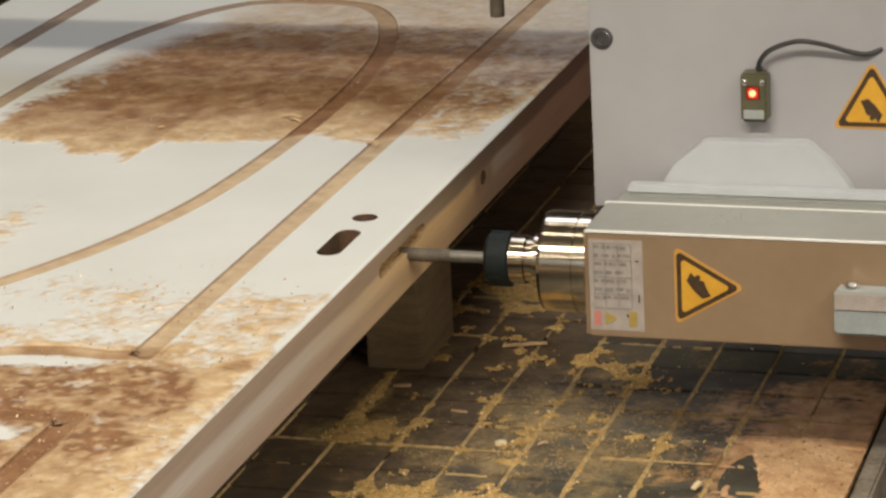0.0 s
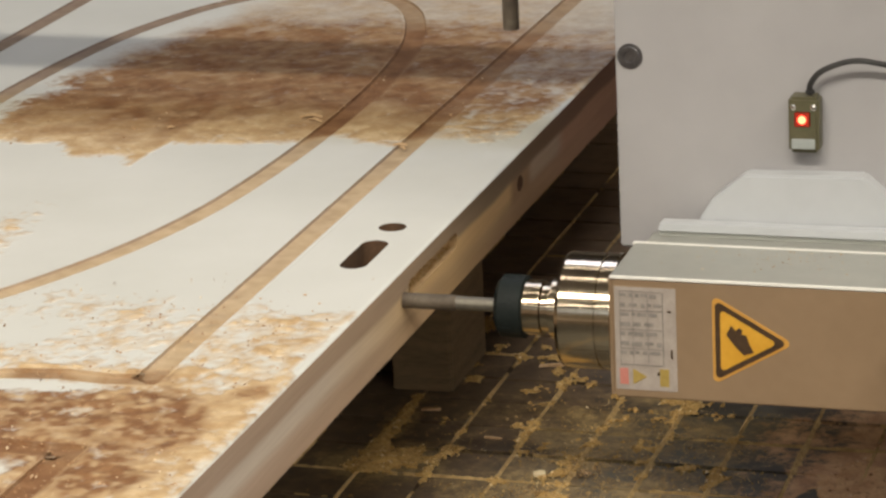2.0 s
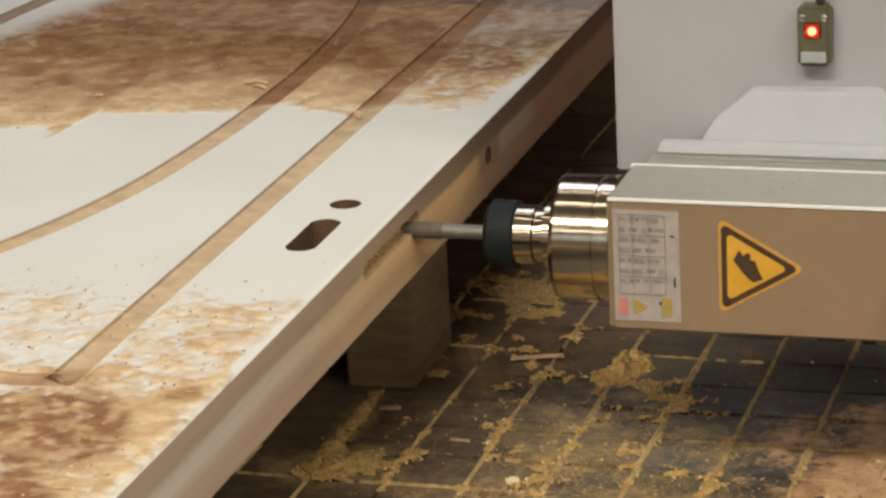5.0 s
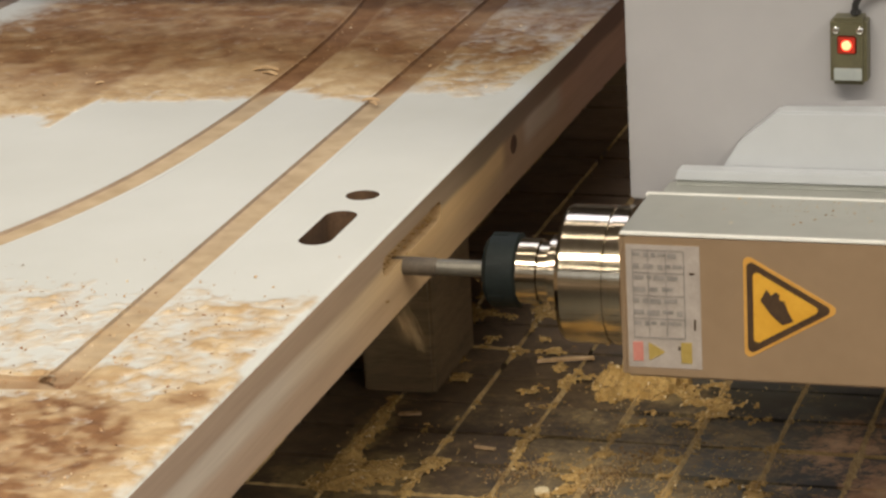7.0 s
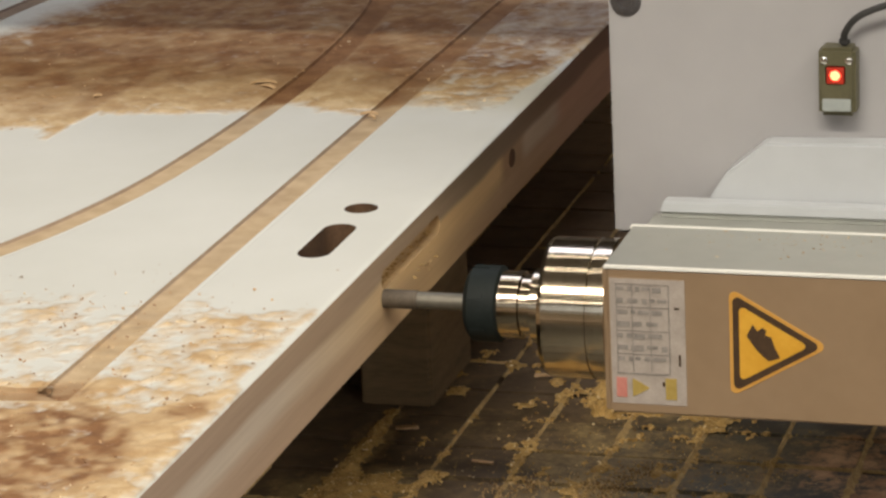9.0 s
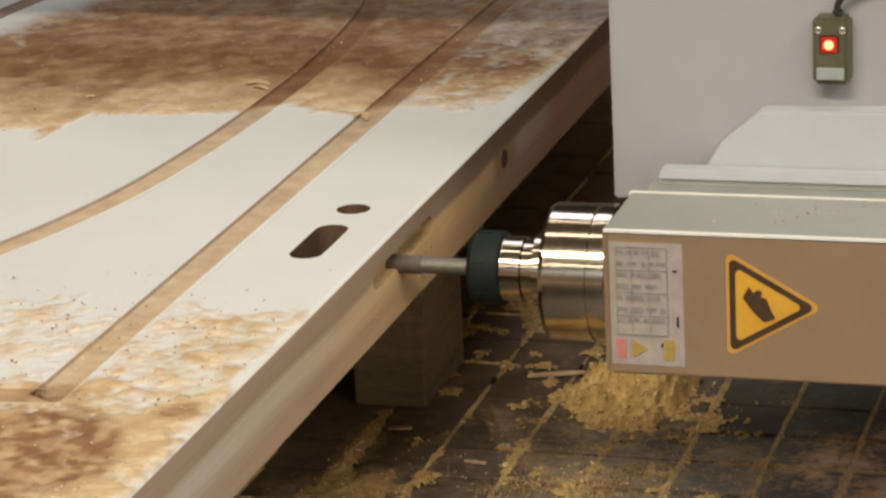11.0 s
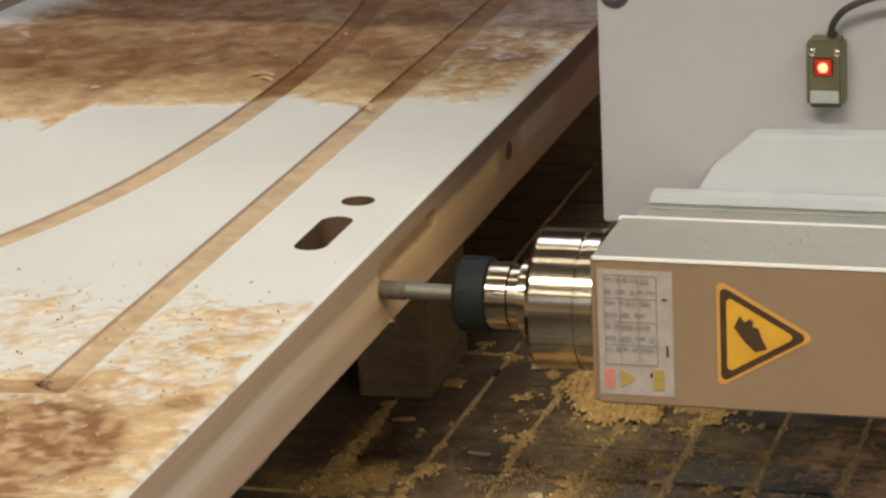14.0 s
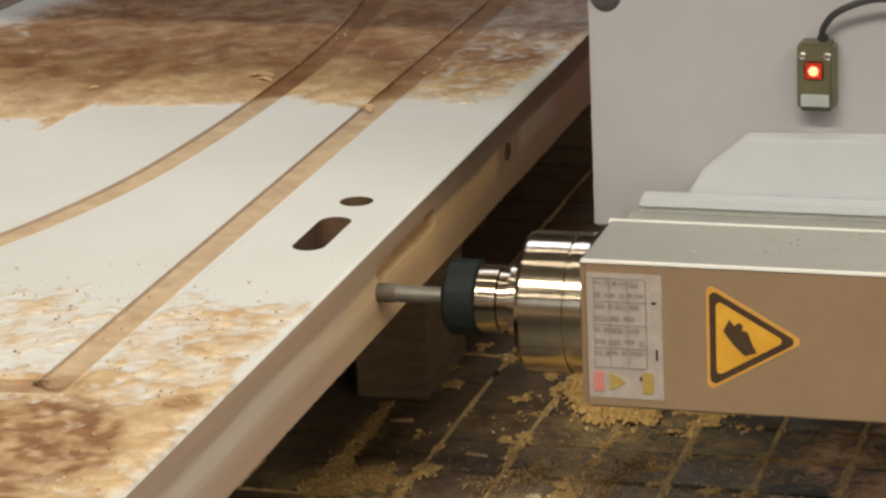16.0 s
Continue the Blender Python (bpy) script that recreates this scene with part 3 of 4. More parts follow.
def ragged(X, Y, scale, seed):
    """Smooth value noise on the plan, from sines of odd directions."""
    rnd = random.Random(seed)
    out = np.zeros(X.shape)
    for k in range(10):
        a, f, p = rnd.uniform(0, 6.3), scale * rnd.uniform(0.6, 2.2), rnd.uniform(0, 6.3)
        out += np.sin((X * math.cos(a) + Y * math.sin(a)) * f + p + 1.7 * np.sin((X * math.sin(a) - Y * math.cos(a)) * f * 0.7 + k)) / (1 + 0.25 * k)
    return out / 3.0


def lumps(X, Y, size, seed):
    """Smooth lattice noise from 0 to 1 with lumps of a given size."""
    cells = np.random.default_rng(seed).uniform(0, 1, (512, 512))
    u, v = np.asarray(X) / size + 300.0, np.asarray(Y) / size + 300.0
    i, j = np.floor(u).astype(int), np.floor(v).astype(int)
    a, b = u - i, v - j
    a, b = a * a * (3 - 2 * a), b * b * (3 - 2 * b)
    c = [cells[(i + p) % 512, (j + q) % 512] for p, q in ((0, 0), (1, 0), (0, 1), (1, 1))]
    return (c[0] * (1 - a) + c[1] * a) * (1 - b) + (c[2] * (1 - a) + c[3] * a) * b


def piled(X, Y, dens):
    """How thick the dust lies: clots where it is thin, a lumpy layer where it is dense."""
    n = 0.40 * lumps(X, Y, 0.0085, 1) + 0.36 * lumps(X, Y, 0.0046, 2) + 0.24 * lumps(X, Y, 0.0026, 3)
    pile = np.clip((dens * 1.5 + 1.15 * n - 1.05) * 1.3, 0, 1)
    far = step(Y, 0.36, 0.50)
    return pile * (1 - far) + np.clip(dens * (0.75 + 0.45 * n), 0, 1) * far, n


def dust_density(X, Y):
    wob = 0.012 * ragged(X, Y, 45, 3)
    low = np.interp(X, [-0.575, -0.44, -0.40, -0.33, -0.27, -0.255, -0.249, -0.22, -0.19, -0.147, -0.10, -0.073, -0.03, -0.014, 0.0], [0.55, 0.30, 0.232, 0.228, 0.208, 0.194, 0.248, 0.258, 0.252, 0.278, 0.268, 0.276, 0.276, 0.295, 0.41])
    left = np.interp(Y, [0.2, 0.3, 0.41, 0.51, 0.59, 0.8], [-0.42, -0.41, -0.40, -0.385, -0.36, -0.33])
    a = step(Y - low + wob, -0.012, 0.022) * step(X - left + wob, -0.030, 0.045)
    a *= 1.0 - 0.35 * step(Y + wob, 0.56, 0.66)
    a *= (1.0 + 0.10 * ragged(X, Y, 70, 8)) * (0.80 + 0.20 * step(Y - low, 0.0, 0.05)) * (1 - 0.26 * step(X, -0.12, -0.04))
    # the strewn patch at the near end
    core = step(-0.203 - Y + wob, -0.004, 0.016) * step(-0.010 - X + 0.9 * wob, -0.004, 0.016)
    b = core * (0.92 + 0.12 * ragged(X, Y, 55, 12)) + step(-0.17 - Y + 2 * wob, -0.02, 0.03) * (0.62 * step(-0.0002 - X, 0.0, 0.001) + 0.18 * step(-0.004 - X, 0.0, 0.004)) * (1 - core)
    thin = step(-0.01 - Y + 2.5 * wob, -0.03, 0.10) * step(-0.004 - X + wob, 0.0, 0.02) * (0.40 + 0.16 * ragged(X, Y, 38, 21))
    tongue = step(-0.066 - Y + 1.5 * wob, -0.02, 0.03) * step(X, -0.074, -0.064) * step(-0.003 - X + 0.3 * wob, -0.004, 0.003) * (0.62 + 0.10 * ragged(X, Y, 60, 23))
    streak = np.exp(-(((X + 0.275 + 0.12 * (Y - 0.06)) / 0.020) ** 2 + ((Y - 0.05) / 0.07) ** 2)) * 0.60
    clear = 1 - 0.95 * np.exp(-(((X + 0.14) / 0.045) ** 2 + ((Y + 0.215) / 0.010) ** 2))
    clear *= 1 - 0.95 * np.exp(-(((X + 0.135) / 0.038) ** 4 + ((Y + 0.333) / 0.011) ** 2))
    d = np.maximum.reduce([a, b * clear, np.maximum(thin, tongue) * clear, streak])
    clump = np.exp(-(((X + 0.076) / 0.011) ** 2 + ((Y + 0.196) / 0.006) ** 2)) * (1.0 + 0.4 * ragged(X, Y, 300, 61))
    d = np.maximum(d, clump)
    dark = np.maximum.reduce([clump, step(Y - low + 2 * wob, 0.015, 0.12) * (0.85 + 0.20 * ragged(X, Y, 60, 51)) * (1 - 0.6 * step(Y, 0.57, 0.66)), 0.8 * core * step(-0.020 - X + 1.5 * wob, -0.012, 0.016) * (0.45 + 0.55 * step(Y, -0.40, -0.33)) * (0.98 + 0.40 * ragged(X, Y, 50, 31) + 0.40 * ragged(X, Y, 150, 37) + 0.35 * ragged(X, Y, 320, 38))])
    return np.clip(d, 0, 1), np.clip(dark, 0, 1)


def channel(path):
    """The lining of a groove along a path: a flat floor between two steep walls, the far one darkened in colour for its
    shade.
    """
    pts = []
    for p, q in zip(path, path[1:]):
        n = max(1, int(math.hypot(q[0] - p[0], q[1] - p[1]) / 0.003))
        pts += [(p[0] + (q[0] - p[0]) * k / n, p[1] + (q[1] - p[1]) * k / n) for k in range(n)]
    P = np.array(pts + [path[-1]])
    D = np.diff(P, axis=0)
    D /= np.linalg.norm(D, axis=1)[:, None] + 1e-12
    before, after = np.vstack([D[:1], D]), np.vstack([D, D[-1:]])
    T = before + after
    T /= np.linalg.norm(T, axis=1)[:, None] + 1e-12
    mitre = 1 / np.clip(np.sum(T * after, axis=1), 0.6, 1)
    N = np.stack([-T[:, 1], T[:, 0]], -1) * mitre[:, None]
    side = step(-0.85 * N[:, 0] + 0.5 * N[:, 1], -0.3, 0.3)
    offs = np.array([-1.30, -1.01, -1.0, -0.94, -0.88, 0.0, 0.88, 0.94, 1.0, 1.01, 1.30]) * GW
    high = np.array([0.0001, 0.0003, 0.0002, -0.0013, -0.0017, -0.0019, -0.0017, -0.0013, 0.0002, 0.0003, 0.0001])
    X = P[:, None, 0] + N[:, None, 0] * offs
    Y = P[:, None, 1] + N[:, None, 1] * offs
    Z = np.broadcast_to(high, X.shape)
    dens, dark = dust_density(X, Y)
    dark = np.maximum(dark, np.clip((dens - 0.5) * 2.5, 0, 1))
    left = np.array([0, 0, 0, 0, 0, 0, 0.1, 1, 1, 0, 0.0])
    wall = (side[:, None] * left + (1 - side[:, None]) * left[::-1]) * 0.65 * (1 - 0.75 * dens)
    lined = np.broadcast_to(np.array([0, 0, 1, 1, 1, 1, 1, 1, 1, 0, 0.0]), X.shape)
    dark = np.where(lined > 0, dark, dust_density(X, Y)[1])
    settled = np.clip(1 - step(Y, 0.22, 0.50) + 0.25 * ragged(X, Y, 60, 44), 0, 1)
    m, k = X.shape
    idx = np.arange(m * k).reshape(m, k)
    quads = np.stack([idx[:-1, :-1], idx[1:, :-1], idx[1:, 1:], idx[:-1, 1:]], -1).reshape(-1, 4)
    me = bpy.data.meshes.new("groove")
    me.from_pydata(np.stack([X, Y, Z], -1).reshape(-1, 3).tolist(), [], quads[:, ::-1].tolist())
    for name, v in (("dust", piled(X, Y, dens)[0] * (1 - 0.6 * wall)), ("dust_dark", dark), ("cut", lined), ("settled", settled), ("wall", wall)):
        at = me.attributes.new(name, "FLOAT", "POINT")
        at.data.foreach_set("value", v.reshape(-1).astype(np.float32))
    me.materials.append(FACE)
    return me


def door():
    thing = empty("door_panel", -DW / 2, 0.3, TOP - 0.045)
    tagged(thing, "white door panel with routed arched grooves, strewn with sawdust", "door")
    back = Matrix.Translation((-DW / 2, 0.3, TOP - 0.045)).inverted()

    def put(name, me, label=""):
        ob = new(name, me)
        ob.parent = thing
        ob.matrix_local = back @ pose(0, 0, TOP)
        if label:
            ob["label"] = label
        return ob

    # routed face, about 2 mm fine where the camera looks, with a window left for the lock holes
    hx0, hx1, hy0, hy1 = -0.058, -0.012, -0.006, 0.110
    xs = np.concatenate([np.arange(-DW, -0.3, 0.0015), np.arange(-0.3, 0.0001, 0.001)])
    xs = np.unique(np.round(np.concatenate([xs, [0.0, hx0, hx1]]), 6))
    ys = np.unique(np.round(np.concatenate([np.linspace(-0.75, -0.5, 30), np.concatenate([np.arange(-0.5, 0.5, 0.0012), np.arange(0.5, 0.78, 0.002)]), np.linspace(0.78, 1.32, 60), [hy0, hy1]]), 6))
    X, Y = np.meshgrid(xs, ys, indexing="ij")
    d = np.minimum.reduce([distance(X, Y, p) for p in routed_paths()])
    depth = 0.0056 * (1 - step(d, 1.0 * GW, 1.12 * GW))
    dens, dark = dust_density(X, Y)
    pile, lump = piled(X, Y, dens)
    Z = -depth + 0.0021 * pile ** 1.8 * (0.15 + 1.0 * np.clip(lump - 0.25, 0, 1)) * step(d, 1.15 * GW, 1.5 * GW)
    near = 1 - step(Y, -0.15, 0.05)
    dark = np.clip(dark * (0.70 + 0.6 * lumps(X, Y, 0.011, 4)) + (0.30 + 0.9 * near) * dark * (lumps(X, Y, 0.0052, 6) - 0.5) + 0.5 * near * dark * (lumps(X, Y, 0.0028, 7) - 0.5), 0, 1)
    Z -= 0.0012 * step(X, -0.0016, 0.0002)
    cut = 1 - step(d, 0.96 * GW, 1.04 * GW)
    dark = np.maximum(dark, cut * np.clip((dens - 0.5) * 2.5, 0, 1))
    nx, ny = X.shape
    idx = np.arange(nx * ny).reshape(nx, ny)
    cx, cy = (X[:-1, :-1] + X[1:, 1:]) / 2, (Y[:-1, :-1] + Y[1:, 1:]) / 2
    keep = ~((cx > hx0) & (cx < hx1) & (cy > hy0) & (cy < hy1))
    quads = np.stack([idx[:-1, :-1], idx[1:, :-1], idx[1:, 1:], idx[:-1, 1:]], -1)[keep]
    me = bpy.data.meshes.new("face_sheet")
    me.from_pydata(np.stack([X, Y, Z], -1).reshape(-1, 3).tolist(), [], quads.tolist())
    me.polygons.foreach_set("use_smooth", [True] * len(me.polygons))
    settled = np.clip(1 - step(Y, 0.22, 0.50) + 0.25 * ragged(X, Y, 60, 44), 0, 1)
    for name, v in (("dust", pile), ("dust_dark", dark), ("cut", cut), ("settled", settled)):
        at = me.attributes.new(name, "FLOAT", "POINT")
        at.data.foreach_set("value", v.reshape(-1).astype(np.float32))
    me.materials.append(FACE)
    put("face_sheet", me, "white laminate face with routed grooves and sawdust")

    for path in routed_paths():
        put("groove", channel(path), "routed groove with one wall darkened for shade")

    # the lock holes
    round_hole = [(-0.0325 + 0.0088 * math.cos(2 * math.pi * k / 32), 0.0905 + 0.0088 * math.sin(2 * math.pi * k / 32)) for k in range(32)]
    slot = stadium(-0.0325, 0.0345, 0.020, 0.0085, (0, 1))
    sheet, walls = pierced([(hx0, hy0), (hx1, hy0), (hx1, hy1), (hx0, hy1)], [round_hole, slot], 0.0445, lambda u, v, w: (u, v, w))
    put("lock_face", mesh("lock_face", sheet, FACE), "white face round the lock holes")
    put("lock_holes", mesh("lock_holes", walls, DARK_CUT), "dark drilled latch hole and key slot")

    # the edge with the mortise that is being milled
    mort = stadium(0.070, -0.0155, 0.046, 0.0050, (1, 0))
    sheet, walls = pierced([(-0.75, -0.045), (1.32, -0.045), (1.32, -0.0012), (-0.75, -0.0012)], [mort], 0.006, lambda u, v, w: (w, u, v))
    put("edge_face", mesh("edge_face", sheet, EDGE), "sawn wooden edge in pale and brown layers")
    put("mortise", mesh("mortise", walls, MILLED), "freshly milled dark mortise slot")
    knot = turned([(-0.0005, 0.0048), (0.0002, 0.0044), (0.0003, 0.0008)], 16)
    bmesh.ops.scale(knot, vec=(1, 1.5, 1.2), verts=knot.verts[:])
    put("knot", mesh("knot", shifted(knot, 0.0, 0.266, -0.0215), KNOT), "dark brown knot in the edge")
    put("core", mesh("core", block(-DW, -0.060, -0.75, 1.32, -0.045, -0.0066), MDF), "board core")
    put("edge_core", mesh("edge_core", joined(block(-0.034, -0.0004, -0.75, -0.0005, -0.0449, -0.0062), block(-0.034, -0.0004, 0.121, 1.32, -0.0449, -0.0062), block(-0.0215, -0.0090, -0.0005, 0.121, -0.0449, -0.0062)), MDF), "board core behind the edge")
    return thing


def post(x0, x1, y0, y1):
    ob = part("support_post", block(x0, x1, y0, y1, BED - 0.002, TOP - 0.0455, 0.002), POST_WOOD)
    return tagged(ob, "rough brown wooden block under the door", "support block", group="blocks under the door")


door()
for spot in ((-0.094, -0.050, 0.252, 0.336), (-0.13, -0.052, 0.95, 1.03), (-0.13, -0.052, -0.50, -0.43), (-0.53, -0.45, 0.262, 0.334), (-0.53, -0.45, -0.50, -0.43)):
    post(*spot)


# ---- the milling head ----
def triangle(cx, cz, side, heading, y, thick):
    """A triangular plate with rounded corners; heading is the angle of one corner."""
    r, q = side / math.sqrt(3), side * 0.05
    pts = []
    for k in range(3):
        a = heading + k * 2 * math.pi / 3
        ox, oz = cx + (r - 2 * q) * math.cos(a), cz + (r - 2 * q) * math.sin(a)
        pts += [(ox + q * math.cos(a + t * math.pi / 12), oz + q * math.sin(a + t * math.pi / 12)) for t in range(-4, 5)]
    return slab(pts, y, y - thick)


def warning(parent, cx, cz, heading, y):
    base = part("warning_sticker", triangle(cx, cz, 0.0540, heading, y, 0.0004), AMBER, parent, "yellow triangular warning sticker")
    part("border", triangle(cx, cz, 0.0485, heading, y - 0.0004, 0.0003), INK, base)
    part("field", triangle(cx, cz, 0.0378, heading, y - 0.0007, 0.0003), YELLOW, base)
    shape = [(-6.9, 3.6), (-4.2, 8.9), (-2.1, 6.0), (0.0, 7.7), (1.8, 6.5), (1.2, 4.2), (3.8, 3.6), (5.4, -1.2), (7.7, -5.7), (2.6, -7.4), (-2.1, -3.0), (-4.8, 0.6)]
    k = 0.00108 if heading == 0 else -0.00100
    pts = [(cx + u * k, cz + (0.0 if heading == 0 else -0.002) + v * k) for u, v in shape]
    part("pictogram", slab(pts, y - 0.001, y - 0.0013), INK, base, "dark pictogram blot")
    return base


def milling_head():
    head = empty("milling_head", 0.13, 0.03, TOP + 0.01)
    tagged(head, "white milling head with a horizontal silver spindle", "milling head")
    hb, depth, long = 0.0728, 0.066, 0.30
    # big white plate behind
    plate = part("head_plate", block(-0.0195, 0.46, 0.1, 0.118, -0.0142, 0.95, 0.0012), WHITE_PAINT, head, "white painted steel plate")
    plate2 = part("rear_column", block(-0.0185, 0.45, 0.1185, 0.16, 0.0, 0.95, 0.002), WHITE_PAINT, head)
    for x, z in ((-0.0105, 0.1045), (-0.0105, 0.33)):
        s = part("cap_screw", shifted(turned([(0, 0.0045), (0, 0.0062), (0.0012, 0.0062), (0.0018, 0.0056), (0.0018, 0.0036), (0.0006, 0.0032), (0.0006, 0.0001)], 28), 0, 0, 0, Matrix.Rotation(radians(-90), 4, "Z")), DARK_SCREW, plate, "dark recessed cap screw", smooth=False)
        s.location = (x, 0.1, z)
        ring = part("washer", shifted(turned([(0, 0.0032), (0.0003, 0.0078), (0.0008, 0.0076), (0.0008, 0.0058)], 28), 0, 0, 0, Matrix.Rotation(radians(-90), 4, "Z")), DARK_SCREW, plate)
        ring.location = (x, 0.1, z)
    # swivel plate with cut corners, and the mounting strip
    part("swivel_plate", slab([(0.019, -0.02), (0.0300, 0.0060), (0.040, 0.022), (0.0600, 0.0382), (0.1300, 0.0395), (0.146, 0.026), (0.1590, 0.0100), (0.168, -0.02)], 0.0995, 0.086, 0.0012), MOUNT_PAINT, head, "white swivel plate with cut corners")
    part("mounting_strip", slab([(0.0092, 0.0043), (0.0110, 0.0098), (0.33, 0.0098), (0.33, 0.0043)], 0.0855, 0.076, 0.0006), MOUNT_PAINT, head, "white mounting strip")
    part("adapter", block(0.0045, 0.33, 0.0667, 0.0855, -hb + 0.004, 0.0008, 0.0006), COVER_METAL, head, "grey adapter bar")
    part("spacer", block(0.0095, 0.33, 0.0785, 0.0855, 0.0010, 0.0042), COVER_METAL, head)
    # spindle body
    body = part("spindle_body", block(0, long, 0, depth, -hb, 0, 0.0012), BODY_METAL, head, "square spindle body, warm bounce light in its colour")
    # grey sheet added so the top keeps a cooler lit tone than the front
    part("top_cover", block(-0.0015, long, 0.0012, depth - 0.0032, 0.0002, 0.0008, 0.0003), COVER_METAL, body, "thin grey top cover, toned for the cooler light above")
    part("front_lip", block(-0.0015, long, -0.0006, 0.001, -0.0008, 0.0012, 0.0004), PAINTED_GLINT, body, "front edge of the cover with a painted highlight")
    part("rear_ridge", block(-0.003, long, depth - 0.003, depth + 0.0005, -0.0012, 0.0009, 0.0005), PAINTED_GLINT, body, "ridge along the top with a painted highlight")
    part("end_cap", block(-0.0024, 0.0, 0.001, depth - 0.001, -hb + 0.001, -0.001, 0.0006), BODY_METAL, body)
    # paper label with bars for its writing
    lab = part("type_label", block(0.0012, 0.0372, -0.0004, 0, -0.0675, -0.0052, 0.0), STICKER, body, "crumpled paper type label")
    rnd = random.Random(7)
    for k in range(7):
        z = -0.009 - k * 0.0058
        x = 0.0045
        while x < 0.026:
            w = rnd.uniform(0.002, 0.007)
            part("print_bar", block(x, min(x + w, 0.0285), -0.0008, -0.0005, z - rnd.uniform(0.0016, 0.003), z), GREY_INK, lab)
            x += w + rnd.uniform(0.0008, 0.0022)
    part("grid_line", block(0.0292, 0.0298, -0.0008, -0.0005, -0.052, -0.008), GREY_INK, lab)
    part("grid_line", block(0.004, 0.029, -0.0008, -0.0005, -0.0525, -0.0519), GREY_INK, lab)
    for x in (0.0042, 0.0118, 0.0205):
        part("grid_line", block(x, x + 0.0004, -0.0008, -0.0005, -0.0515, -0.0075), GREY_INK, lab)
    for z in (-0.0075, -0.0190, -0.0306, -0.0422):
        part("grid_line", block(0.0046, 0.0290, -0.00085, -0.0005, z - 0.0004, z), GREY_INK, lab)
    part("side_mark", block(0.0338, 0.0348, -0.0008, -0.0005, -0.0475, -0.042), INK, lab)
    part("side_mark", block(0.0322, 0.0345, -0.0008, -0.0005, -0.0195, -0.0185), INK, lab)
    part("red_bar", block(0.0035, 0.0085, -0.0009, -0.0005, -0.0642, -0.0545), RED_INK, lab, "red printed bar")
    part("small_triangle", triangle(0.0140, -0.0592, 0.0095, 0, -0.0005, 0.0004), DULL_YELLOW, lab)
    part("small_field", block(0.0272, 0.0325, -0.0009, -0.0005, -0.0645, -0.054), DULL_YELLOW, lab)
    part("small_field", block(0.0258, 0.0268, -0.0009, -0.0005, -0.058, -0.056), INK, lab)
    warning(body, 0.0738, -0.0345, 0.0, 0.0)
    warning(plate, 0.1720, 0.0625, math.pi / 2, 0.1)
    # connector box
    con = part("connector", block(0.165, 0.215, -0.017, 0, -0.0575, -0.028, 0.002), GREY_CASE, body, "grey metal cable connector")
    part("latch", shifted(turned([(0, 0.0052), (0.003, 0.005), (0.005, 0.003)], 20), 0.176, -0.008, -0.0285, Matrix.Rotation(radians(-90), 4, "Y")), SILVER, con)
    part("cover", block(0.166, 0.215, -0.0185, -0.017, -0.040, -0.0285, 0.0006), STICKER, con)
    # turned nose, neck, nut and bit, on one axis
    def on_axis(bm):
        return shifted(bm, 0, depth / 2, -0.0322)

    part("nose", on_axis(turned([(-0.0024, 0.0345), (-0.010, 0.0345), (-0.0102, 0.0335), (-0.0115, 0.0335), (-0.0117, 0.0345), (-0.033, 0.0345), (-0.0352, 0.0335), (-0.0358, 0.031), (-0.0358, 0.012)], 180)), STEEL, head, "polished steel spindle nose", smooth=False)
    part("neck", on_axis(turned([(-0.0355, 0.0185), (-0.043, 0.0185), (-0.0435, 0.0150), (-0.049, 0.0150), (-0.0495, 0.0165), (-0.060, 0.0165)], 120)), STEEL, head)
    nut = turned([(-0.0595, 0.0165), (-0.0605, 0.0188), (-0.074, 0.0188), (-0.0768, 0.0155), (-0.0771, 0.0045)], 90)
    part("collet_nut", on_axis(nut), NUT_BLACK, head, "black collet nut")
    for k in range(6):
        a = 2 * math.pi * k / 6
        notch = block(-0.0738, -0.066, -0.0022, 0.0022, 0.0180, 0.0192, 0.0003)
        bmesh.ops.rotate(notch, matrix=Matrix.Rotation(a, 3, "X"), verts=notch.verts[:])
        part("spanner_flat", on_axis(notch), NUT_BLACK, head)
    bit = part("router_bit", on_axis(turned([(-0.076, 0.0042), (-0.1035, 0.0042), (-0.104, 0.0036)], 24)), TOOL_STEEL, head, "grey steel router bit")
    # darker than the shank: the shade at the mortise is put into its colour
    part("cutter", on_axis(turned([(-0.1036, 0.004), (-0.1045, 0.0047), (-0.142, 0.0047), (-0.143, 0.0030)], 24)), DARK_STEEL, head, "cutting end of the bit, darkened for shade at the cut")
    # sensor with its red light
    box = part("sensor", block(0.0842, 0.1022, 0.086, 0.1, 0.0498, 0.0832, 0.0018), OLIVE, head, "olive plastic sensor")
    part("status_light", shifted(turned([(0, 0.0026), (0.001, 0.0024), (0.0016, 0.0014)], 20), 0.0925, 0.0862, 0.0700, Matrix.Rotation(radians(-90), 4, "Z")), LED, box, "lit red status light")
    # red block painting the halo of the status light on the case
    part("lens", block(0.0878, 0.0974, 0.0852, 0.0866, 0.0655, 0.0748, 0.0012), GLOW_RED, box, "red lens")
    for x in (0.0872, 0.0992):
        part("sensor_screw", shifted(turned([(0, 0.0019), (0.0012, 0.0018), (0.0015, 0.001)], 14), x, 0.0862, 0.0775, Matrix.Rotation(radians(-90), 4, "Z")), SILVER, box)
    part("sensor_plate", block(0.0862, 0.1000, 0.0852, 0.0862, 0.0522, 0.0585, 0.0004), GREY_CASE, box)
    part("gland", block(0.0935, 0.0985, 0.0905, 0.0955, 0.083, 0.0872, 0.0012), RUBBER, box)
